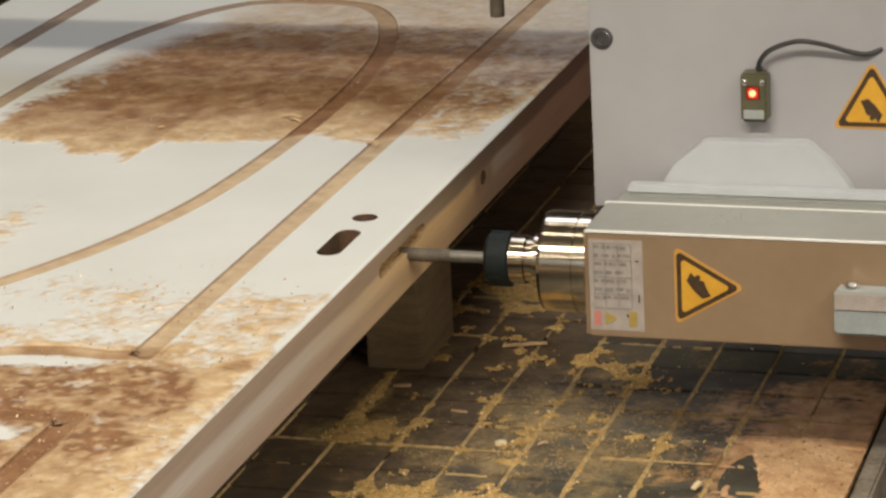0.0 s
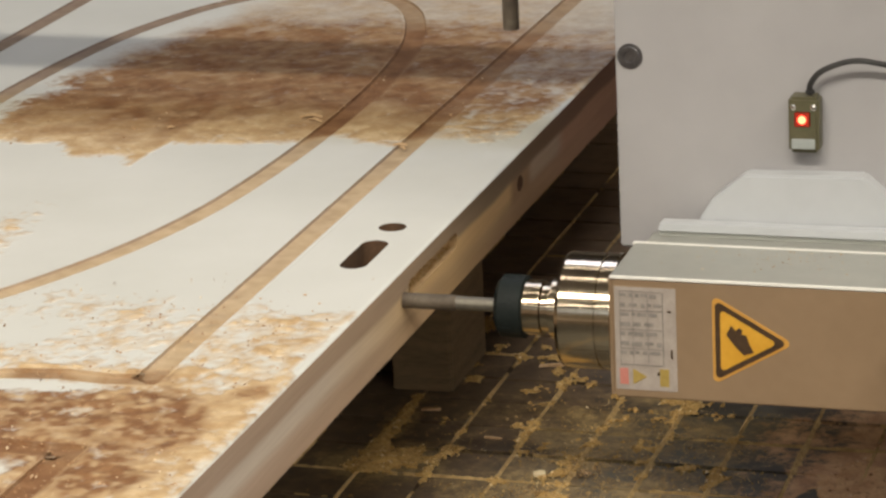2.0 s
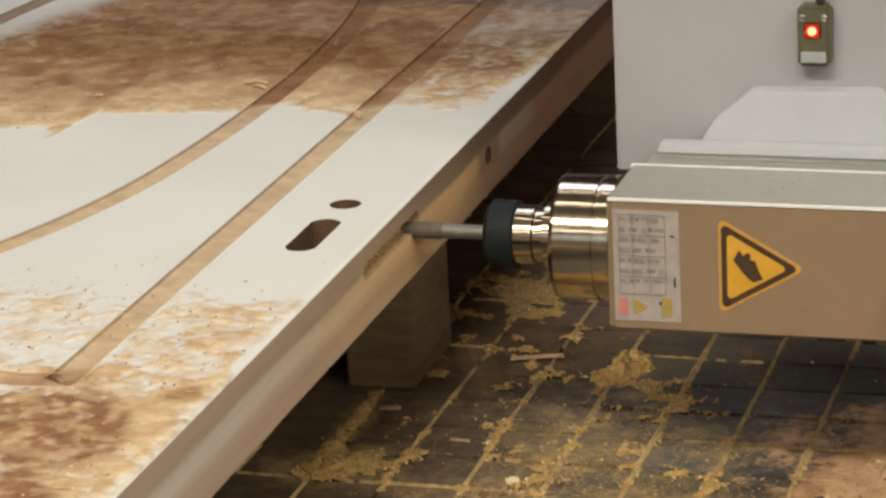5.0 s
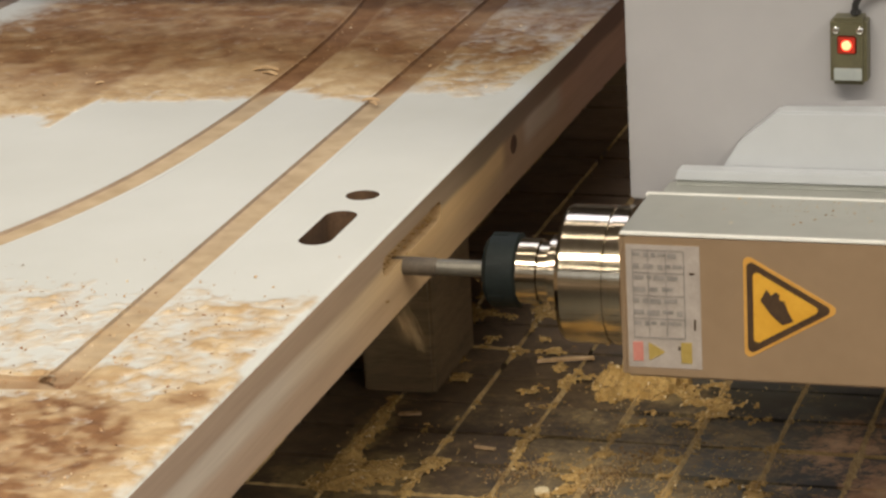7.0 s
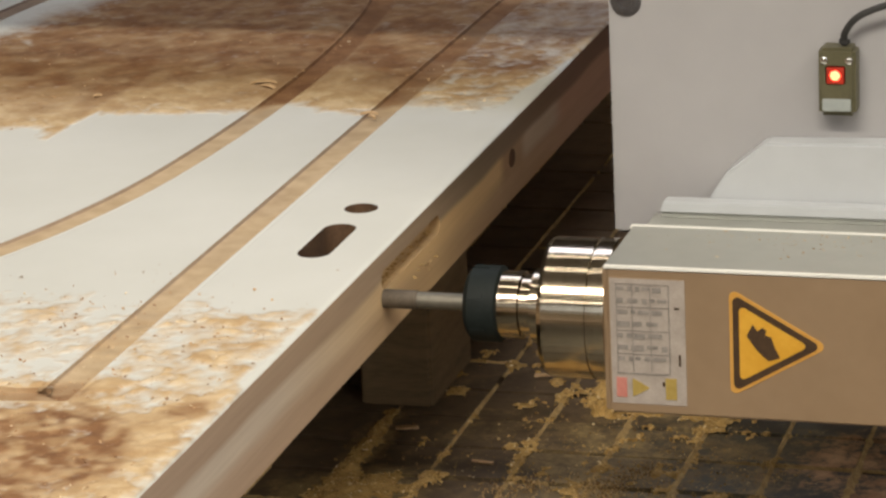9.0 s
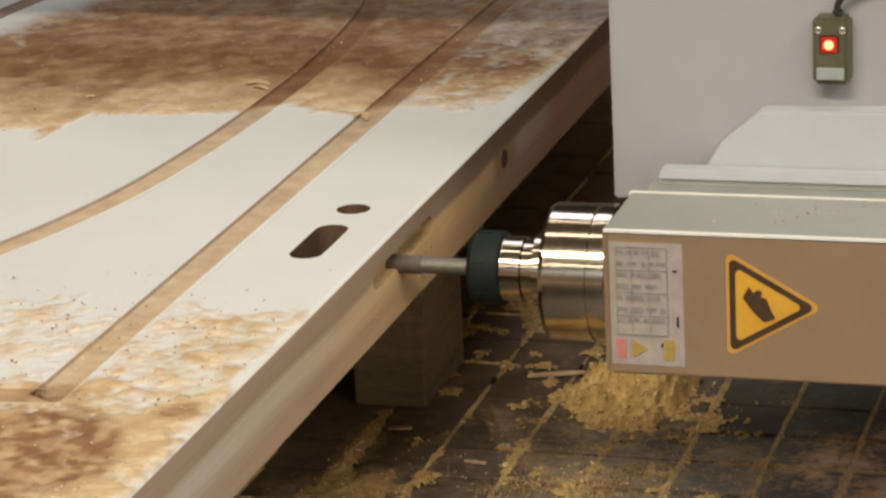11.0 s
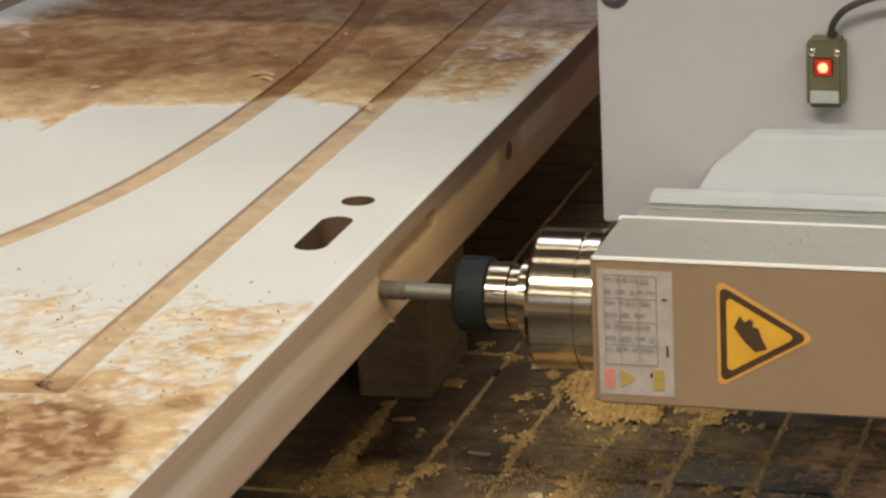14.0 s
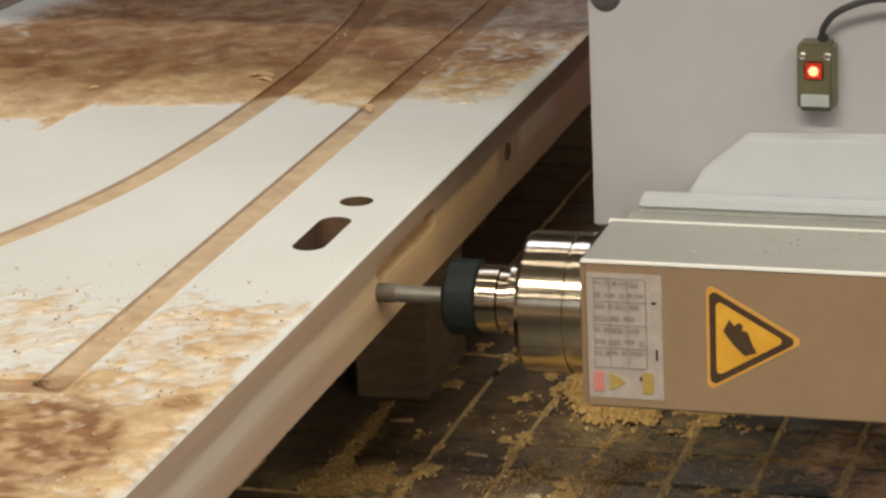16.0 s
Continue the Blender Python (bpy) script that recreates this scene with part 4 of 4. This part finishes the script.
    part("sensor_cable", tube([(0.096, 0.093, 0.085), (0.0965, 0.092, 0.090), (0.1037, 0.090, 0.0985), (0.1209, 0.088, 0.1053), (0.1371, 0.089, 0.1041), (0.1574, 0.094, 0.0975), (0.168, 0.097, 0.0958), (0.1765, 0.101, 0.0985)], 0.0017), RUBBER, head, "thin black cable")
    for ob in [box] + [o for o in head.children if o.name.split(".")[0] in ("sensor_cable",)]:
        ob.location = (0.0022, 0, 0.003)
    part("slide_arm", block(0.06, 0.36, 0.1605, 0.52, 0.265, 0.42, 0.003), FRAME_PAINT, head, "grey slide arm over the gantry")
    # the upright bit of the head's other spindle, over the door
    up = turned([(0, 0.002), (0.0005, 0.0055), (0.05, 0.0055), (0.0505, 0.0095), (0.10, 0.0095)], 20)
    bmesh.ops.rotate(up, matrix=Matrix.Rotation(radians(-90), 3, "Y"), verts=up.verts[:])
    part("upright_bit", shifted(up, -0.1440, 0.309, 0.067), DARK_STEEL, head, "dark upright router bit")
    return head


HEAD = milling_head()


def gantry():
    """The beam over the bed, low above the door; it goes along the bed with the head."""
    g = empty("gantry", 0, 0.40, 0.0)
    tagged(g, "grey steel gantry across the machine bed", "gantry")
    part("gantry_beam", block(-1.05, 0.9, 0.0, 0.078, 1.115, 1.135, 0.004), FRAME_PAINT, g)
    for x in (-1.05, 0.82):
        part("gantry_leg", block(x, x + 0.08, 0.0, 0.078, 0.0, 1.1148, 0.004), FRAME_PAINT, g)
    return g


GANTRY = gantry()

# ---- loose sawdust ----
heap("sawdust_heap", 0.071, 0.308, 0.042, 0.086, 0.036, BED - 0.001, SAWDUST, 2.3, "heap of yellow sawdust on the bed", rough=0.16, sharp=0.85)
heap("dust_drift", 0.262, 0.085, 0.066, 0.15, 0.0055, BED - 0.0016, BROWN_DUST, 9.2, "drift of brown dust at the bed's edge", sharp=1.4, rough=0.12, step=0.0016, bare=(0.229, 0.080, 0.010, 0.036), end=0.3005)


def sawdust_layer():
    """Thin sawdust over the tiles: patches with ragged rims, thicker along the joints."""
    step_by = 0.0013
    X, Y = np.meshgrid(np.arange(-0.12, 0.17, step_by), np.arange(-0.04, 0.53, step_by), indexing="ij")
    f = np.full(X.shape, -1.0)
    # centre, half lengths, thickness
    for cx, cy, rx, ry, k in ((0.096, 0.245, 0.045, 0.085, 0.32), (0.070, 0.165, 0.085, 0.075, 0.06), (-0.056, 0.120, 0.036, 0.030, 0.85), (-0.069, 0.17, 0.010, 0.075, 0.75), (0.056, 0.004, 0.048, 0.040, 0.85), (0.000, 0.020, 0.050, 0.034, 0.55), (-0.030, 0.425, 0.056, 0.070, 0.62), (-0.046, 0.33, 0.012, 0.12, 0.35), (0.01, 0.35, 0.040, 0.05, 0.35)):
        f = np.maximum(f, k * (1.25 - 1.25 * np.hypot((X - cx) / rx, (Y - cy) / ry) ** 2))
    for cx, cy, rx, ry in ((-0.052, 0.416, 0.016, 0.014), (-0.043, 0.369, 0.014, 0.014), (0.002, 0.368, 0.018, 0.012)):
        f -= 0.9 * np.exp(-(((X - cx) / rx) ** 4 + ((Y - cy) / ry) ** 4))
    jx = np.abs((X - X0 + PITCH / 2) % PITCH - PITCH / 2)
    jy = np.abs((Y - Y0 + PITCH / 2) % PITCH - PITCH / 2)
    rough = 0.42 * lumps(X, Y, 0.020, 11) + 0.36 * lumps(X, Y, 0.010, 12) + 0.22 * lumps(X, Y, 0.0042, 13)
    f = f + 0.30 * np.exp(-(jx / 0.005) ** 2) + 0.10 * np.exp(-(jy / 0.004) ** 2) + 1.9 * (rough - 0.5) - 0.42
    Z = BED + 0.0005 + 0.0035 * np.clip(f, 0, 1) * (0.5 + 0.9 * lumps(X, Y, 0.0035, 14)) - 0.003 * (f < 0.03)
    idx = np.arange(X.size).reshape(X.shape)
    keep = (f[:-1, :-1] > 0) & (f[1:, :-1] > 0) & (f[1:, 1:] > 0) & (f[:-1, 1:] > 0)
    quads = np.stack([idx[:-1, :-1], idx[1:, :-1], idx[1:, 1:], idx[:-1, 1:]], -1)[keep]
    used, back = np.unique(quads.reshape(-1), return_inverse=True)
    me = bpy.data.meshes.new("sawdust_layer")
    me.from_pydata(np.stack([X, Y, Z], -1).reshape(-1, 3)[used].tolist(), [], back.reshape(-1, 4).tolist())
    me.materials.append(SAWDUST)
    return tagged(new("sawdust_layer", me), "thin ragged layer of yellow sawdust over the tiles", "sawdust", kind="stuff")


sawdust_layer()


def joint_dust():
    """Sawdust packed in the joints: ragged ribbons, thick and thin, with gaps."""
    vs, fs = [], []

    def ribbon(p0, p1, width, fill, seed):
        n = int((Vector(p1) - Vector(p0)).length / 0.002)
        way = (Vector(p1) - Vector(p0)).normalized()
        side = Vector((-way.y, way.x, 0))
        last = None
        for i in range(n + 1):
            p = Vector(p0).lerp(Vector(p1), i / n)
            amount = fill + 0.9 * noise.noise((p.x * 14, p.y * 14, seed)) + 0.35 * noise.noise((p.x * 70, p.y * 70, seed))
            if amount <= 0:
                last = None
                continue
            w = width * min(1.6, 0.35 + amount)
            o1 = w * (1 + 0.7 * noise.noise((p.x * 260, p.y * 260, seed)))
            o2 = w * (1 + 0.7 * noise.noise((p.x * 260, p.y * 260, seed + 9)))
            k = len(vs)
            z = BED + 0.0008 + 0.0012 * min(1, amount) + 0.0008 * noise.noise((p.x * 400, p.y * 400, seed))
            vs.extend([tuple(p + side * o1 + Vector((0, 0, BED - 0.0012))), tuple(p + Vector((0, 0, z))), tuple(p - side * o2 + Vector((0, 0, BED - 0.0012)))])
            if last is not None:
                fs.extend([(last, k, k + 1, last + 1), (last + 1, k + 1, k + 2, last + 2)])
            last = k

    for k in range(-5, 8):
        x = X0 + k * PITCH
        ribbon((x, -0.25, 0), (x, 0.95, 0), 0.0021, 0.75 if x > 0.03 else 0.34 if x > -0.08 else 0.0, 3.0 + k)
    for j in range(-8, 12):
        y = Y0 + j * PITCH
        ribbon((-0.3, y, 0), (BED_X1, y, 0), 0.0007, -0.2, 40.0 + j)
    me = bpy.data.meshes.new("joint_dust")
    me.from_pydata(vs, [], fs)
    me.materials.append(JOINT_DUST)
    tagged(new("joint_dust", me), "yellow sawdust packed in the joints of the bed", "sawdust", kind="stuff")


joint_dust()


def on_bed(cx, cy, rx, ry, z=BED + 0.0008):
    def spot(rnd):
        x, y = rnd.gauss(cx, rx), rnd.gauss(cy, ry)
        return (x, y, z) if x < BED_X1 - 0.004 and noise.noise((x * 30, y * 30, 3)) + rnd.uniform(-0.25, 0.25) > 0.0 else None
    return spot


def surface(ob):
    """Places spread over a mesh, one at a vertex."""
    pts = [tuple(ob.matrix_world @ v.co) for v in ob.data.vertices]

    def spot(rnd):
        x, y, z = pts[rnd.randrange(len(pts))]
        return (x + rnd.uniform(-0.001, 0.001), y + rnd.uniform(-0.001, 0.001), z)
    return spot


flakes("bed_chips", 2600, on_bed(0.09, 0.17, 0.065, 0.075), GOLD_GRAIN, 11, (0.0006, 0.0026), "pale wood chips strewn over the bed")
flakes("bed_chips", 6000, on_bed(0.085, 0.12, 0.055, 0.05), GOLD_GRAIN, 18, (0.0006, 0.0016), "fine yellow sawdust strewn over the bed")
for heap_ob, count, mat in (("sawdust_heap", 5200, GOLD_GRAIN), ("sawdust_layer", 9000, GOLD_GRAIN), ("dust_drift", 1800, BROWN_GRAIN)):
    flakes("heap_chips", count, surface(bpy.data.objects[heap_ob]), mat, 17, (0.0007, 0.0030), "loose chips lying on the heaped dust")


def strewn(x0, x1, y0, y1, power):
    """Places on the door, thick where the dust lies thick."""
    rng = np.random.default_rng(5)
    X, Y = rng.uniform(x0, x1, 60000), rng.uniform(y0, y1, 60000)
    dens, dark = dust_density(X, Y)
    keep = rng.uniform(0, 1, 60000) < dens ** power
    pts = list(zip(X[keep].tolist(), Y[keep].tolist()))

    def spot(rnd):
        x, y = pts[rnd.randrange(len(pts))]
        return (x, y, TOP + 0.0004)
    return spot


flakes("door_chips", 3000, strewn(-0.22, -0.006, -0.42, 0.0, 1.6), BROWN_GRAIN, 13, (0.0006, 0.0022), "brown and pale wood chips strewn over the door")
flakes("door_chips", 1100, strewn(-0.42, -0.004, 0.2, 0.46, 2.0), BROWN_GRAIN, 14, (0.0006, 0.0022), "brown and pale wood chips strewn over the door")
# curled shavings where the grooves meet the dust, and long splinters
for x, y, z, turn, size in ((-0.0845, 0.268, TOP, 20, 0.010), (-0.081, 0.262, TOP, -40, 0.007), (-0.171, 0.331, TOP, 10, 0.016), (-0.165, 0.322, TOP, -25, 0.012), (-0.262, 0.291, TOP, 30, 0.005), (0.079, 0.118, BED, 40, 0.008)):
    bm = bmesh.new()
    n = 8
    rows = []
    for i in range(n + 1):
        u = i / n - 0.5
        w = size * 0.11 * (1 - 1.2 * u * u)
        h = 0.0016 + size * 0.12 * math.cos(3 * u)
        rows.append([bm.verts.new((u * size, sgn * w, h + up)) for sgn, up in ((-1, 0), (1, 0.0004), (1, 0.0011), (-1, 0.0007))])
    for p, q in zip(rows, rows[1:]):
        for k in range(4):
            bm.faces.new((p[k], p[(k + 1) % 4], q[(k + 1) % 4], q[k]))
    bm.faces.new(rows[0][::-1])
    bm.faces.new(rows[-1])
    ob = part("wood_shaving", bm, CHIP)
    ob.matrix_world = pose(x, y, z - 0.0005 - size * 0.02, 0, 0, turn)
    tagged(ob, "pale curled wood shaving lying in the dust", "shaving", group="loose shavings")



def splinter(x, y, z, turn, long, wide, thick, label, mat):
    """A flat sliver of wood with ragged ends."""
    rnd = random.Random(int(1000 * (x + 2 * y)))
    bm = bmesh.new()
    n, rows = 7, []
    for i in range(n + 1):
        u = i / n - 0.5
        w = wide * (0.5 - 0.25 * abs(u)) * rnd.uniform(0.8, 1.15)
        h = 0.04 * long * (0.25 - u * u)
        rows.append([bm.verts.new((u * long + rnd.uniform(-0.02, 0.02) * long, sgn * w, h + up)) for sgn, up in ((-1, 0), (1, 0), (1, thick), (-1, thick))])
    for p, q in zip(rows, rows[1:]):
        for k in range(4):
            bm.faces.new((p[k], p[(k + 1) % 4], q[(k + 1) % 4], q[k]))
    bm.faces.new(rows[0][::-1])
    bm.faces.new(rows[-1])
    bmesh.ops.recalc_face_normals(bm, faces=bm.faces[:])
    ob = part("wood_splinter", bm, mat)
    ob.matrix_world = pose(x, y, z, 8, -2, turn)
    return tagged(ob, label, "splinter", group="loose splinters")


splinter(0.013, 0.313, BED + 0.0015, 14, 0.034, 0.0030, 0.0016, "long pinkish wood splinter lying by the heap", CHIP)
splinter(0.050, 0.1125, BED + 0.0012, 20, 0.0075, 0.0062, 0.0018, "small pale square wood chip on the tiles", PALE_CHIP)
splinter(0.2015, 0.055, BED + 0.003, 78, 0.010, 0.0042, 0.0020, "small pale wood chip in the brown dust", PALE_CHIP)
splinter(0.003, 0.169, BED + 0.0010, -12, 0.013, 0.0024, 0.0012, "thin pale wood sliver on the tiles", CHIP)
splinter(-0.054, 0.2137, BED + 0.0010, 8, 0.013, 0.0034, 0.0012, "thin reddish wood sliver on the tiles", CHIP)


def on_cover(rnd):
    """Dust on the head's top cover, thickest towards the rear ridge."""
    x, y = rnd.gauss(0.085, 0.035), 0.060 - abs(rnd.gauss(0, 0.016))
    return (x, y, 0.0009) if 0.004 < x < 0.2 and 0.004 < y < 0.0625 else None


cover_dust = flakes("cover_dust", 170, on_cover, GOLD_GRAIN, 23, (0.0003, 0.0016), "fine sawdust lying on the spindle's top cover")
cover_dust.parent = HEAD
del cover_dust["category"]
bed_tiles(BED_OB)


# ---- what moves ----
HEAD_ROWS = [
    (0, 0.1333, 0.0509, 0.0096),
    (0.5, 0.1310, 0.0214, 0.0074),
    (1, 0.1342, -0.0231, 0.0134),
    (1.5, 0.1574, -0.0302, 0.0145),
    (2, 0.1369, -0.0245, 0.0134),
    (2.5, 0.1335, -0.0249, 0.0134),
    (3, 0.1303, -0.0254, 0.0134),
    (3.5, 0.1287, -0.0254, 0.0169),
    (4, 0.1261, -0.0135, 0.0149),
    (4.5, 0.1231, 0.0255, 0.0139),
    (5, 0.1209, 0.0765, 0.0129),
    (5.5, 0.1213, 0.0868, 0.0132),
    (6, 0.1222, 0.0838, 0.0084),
    (6.5, 0.1220, 0.0691, 0.0079),
    (7, 0.1215, 0.0201, 0.0076),
    (7.5, 0.1218, -0.0111, 0.0077),
    (8, 0.1478, -0.0128, 0.0072),
    (8.5, 0.1248, -0.0130, 0.0078),
    (9, 0.1213, -0.0113, 0.0076),
    (9.5, 0.1189, -0.0125, 0.0077),
    (10, 0.1176, -0.0120, 0.0119),
    (10.5, 0.1163, 0.0045, 0.0129),
    (11, 0.1159, 0.0292, 0.0129),
    (11.5, 0.1158, 0.0774, 0.0125),
    (12, 0.1169, 0.0868, 0.0135),
    (12.5, 0.1179, 0.0836, 0.0088),
    (13, 0.1174, 0.0693, 0.0082),
    (13.5, 0.1174, 0.0192, 0.0080),
    (14, 0.1174, -0.0114, 0.0084),
    (14.5, 0.1473, -0.0125, 0.0077),
    (15, 0.1208, -0.0130, 0.0076),
    (15.5, 0.1163, -0.0104, 0.0067),
    (16, 0.1134, -0.0127, 0.0076),
]


def chip_mesh():
    bm = bmesh.new()
    vs = [bm.verts.new(c) for c in ((-0.0013, -0.0006, 0), (0.0012, -0.0005, 0.0002), (0.0009, 0.0006, 0), (-0.0009, 0.0005, 0.0003), (0, 0, 0.0007), (0, 0, -0.0003))]
    for a, b in ((0, 1), (1, 2), (2, 3), (3, 0)):
        bm.faces.new((vs[a], vs[b], vs[4]))
        bm.faces.new((vs[b], vs[a], vs[5]))
    return mesh("flying_chip", bm, GOLD_GRAIN)


def head_at(t):
    ts = [r[0] for r in HEAD_ROWS]
    return [float(np.interp(t, ts, [r[k] for r in HEAD_ROWS])) for k in (1, 2, 3)]


# the times at which the cutter is moving in the wood
MILLING = [(0.05, 0.9), (3.6, 5.0), (5.9, 7.5), (8.2, 8.6), (10.1, 11.6), (12.3, 14.0), (14.9, 15.5)]
CHIP_MESH = chip_mesh()
FLYING = []
for number in range(220):
    ob = new("flying_chip", CHIP_MESH)
    tagged(ob, "yellow wood chip thrown from the cutter", "wood chip", group="chips thrown from the cutter")
    FLYING.append(ob)


def chip_rows(number):
    """A chip waits in the mortise, is thrown out by the cutter, falls, and stays on the bed."""
    rnd = random.Random(100 + number)
    spent = sum(b - a for a, b in MILLING) * (number + rnd.random()) / len(FLYING)
    for a, b in MILLING:
        if spent <= b - a:
            break
        spent -= b - a
    t0 = a + spent
    x, y, z = head_at(t0)
    p = Vector((-0.004, y + 0.033 + rnd.uniform(-0.004, 0.004), TOP + z - 0.032 + rnd.uniform(-0.003, 0.003)))
    v = Vector((rnd.uniform(0.15, 0.75), rnd.uniform(-0.35, 0.45), rnd.uniform(-0.5, 0.25)))
    spin = [rnd.uniform(-60, 60) for _ in range(3)]
    fall = (v.z + math.sqrt(v.z * v.z + 2 * 9.81 * (p.z - BED - 0.003))) / 9.81
    rows = [(0.0, pose(*p)), (t0, pose(*p))]
    for k in range(1, 6):
        t = fall * k / 5
        q = p + v * t + Vector((0, 0, -4.9 * t * t))
        rows.append((t0 + t, pose(*q, *[a * k for a in spin])))
    rows.append((16.0, rows[-1][1]))
    return rows if rows[-2][0] < 15.9 else rows[:2] + [(16.0, rows[0][1])]


GROWTH = [(0.0, -0.034), (3.7, -0.033), (6.0, -0.015), (8.7, -0.013), (11.0, -0.003), (12.0, 0.0), (16.0, 0.0)]


def spray_mesh(seed):
    """A loose flat puff of wood chips."""
    rnd = random.Random(seed)
    vs, fs = [], []
    for _ in range(110):
        a, r = rnd.uniform(0, 6.3), 0.013 * rnd.random() ** 0.8
        m = Matrix.Translation((r * math.cos(a), r * math.sin(a), rnd.gauss(0, 0.0022))) @ Euler([rnd.uniform(0, 6.3) for _ in range(3)]).to_matrix().to_4x4()
        l, w, k = rnd.uniform(0.0004, 0.0010), rnd.uniform(0.0003, 0.0006), len(vs)
        vs += [tuple(m @ Vector(c)) for c in ((-l, -w, 0), (l, -w, 0.0002), (l, w, 0), (-l, w, 0.0002), (0, 0, 0.0006))]
        fs += [(k, k + 1, k + 4), (k + 1, k + 2, k + 4), (k + 2, k + 3, k + 4), (k + 3, k, k + 4), (k + 3, k + 2, k + 1, k)]
    me = bpy.data.meshes.new("chip_spray")
    me.from_pydata(vs, [], fs)
    me.materials.append(SPRAY_GRAIN)
    return me


SPRAY_MESHES = [spray_mesh(300 + k) for k in range(5)]
SPRAYS = []
for number in range(60):
    ob = new("chip_spray", SPRAY_MESHES[number % 5])
    tagged(ob, "puff of brown wood chips thrown by the cutter", "sawdust", kind="stuff")
    SPRAYS.append(ob)


def spray_rows(number):
    """A puff waits inside the wood, bursts from the mortise, falls and settles flat on the bed."""
    rnd = random.Random(500 + number)
    spent = sum(b - a for a, b in MILLING) * (number + 0.5) / len(SPRAYS)
    for a, b in MILLING:
        if spent <= b - a:
            break
        spent -= b - a
    t0 = a + spent
    x, y, z = head_at(t0)
    p = Vector((-0.018, y + 0.033, TOP + z - 0.036))
    v = Vector((rnd.uniform(0.22, 0.6), rnd.uniform(-0.25, 0.25), rnd.uniform(-0.2, 0.35)))
    tip = [rnd.uniform(-55, 55) for _ in range(2)]
    fall = (v.z + math.sqrt(v.z * v.z + 2 * 9.81 * (p.z - BED - 0.002))) / 9.81
    rows = [(0.0, pose(*p)), (t0, pose(*p))]
    for k in range(1, 6):
        t = fall * k / 5
        lean = math.sin(math.pi * k / 5)
        q = p + v * t + Vector((0, 0, -4.9 * t * t))
        rows.append((t0 + t, pose(*q, tip[0] * lean, tip[1] * lean, 12 * k)))
    return rows + [(16.0, rows[-1][1])]


def motions():
    # the heap grows under the falling chips
    for name in ("sawdust_heap", "heap_chips"):
        walk(bpy.data.objects[name], [(t, pose(0, 0, z)) for t, z in GROWTH])
    for number, ob in enumerate(SPRAYS):
        walk(ob, spray_rows(number))
    for number, ob in enumerate(FLYING):
        walk(ob, chip_rows(number))
    walk(GANTRY, [(t, pose(0, y + 0.361, 0)) for t, x, y, z in HEAD_ROWS])
    walk(HEAD, [(t, pose(x, y, TOP + z)) for t, x, y, z in HEAD_ROWS])


motions()
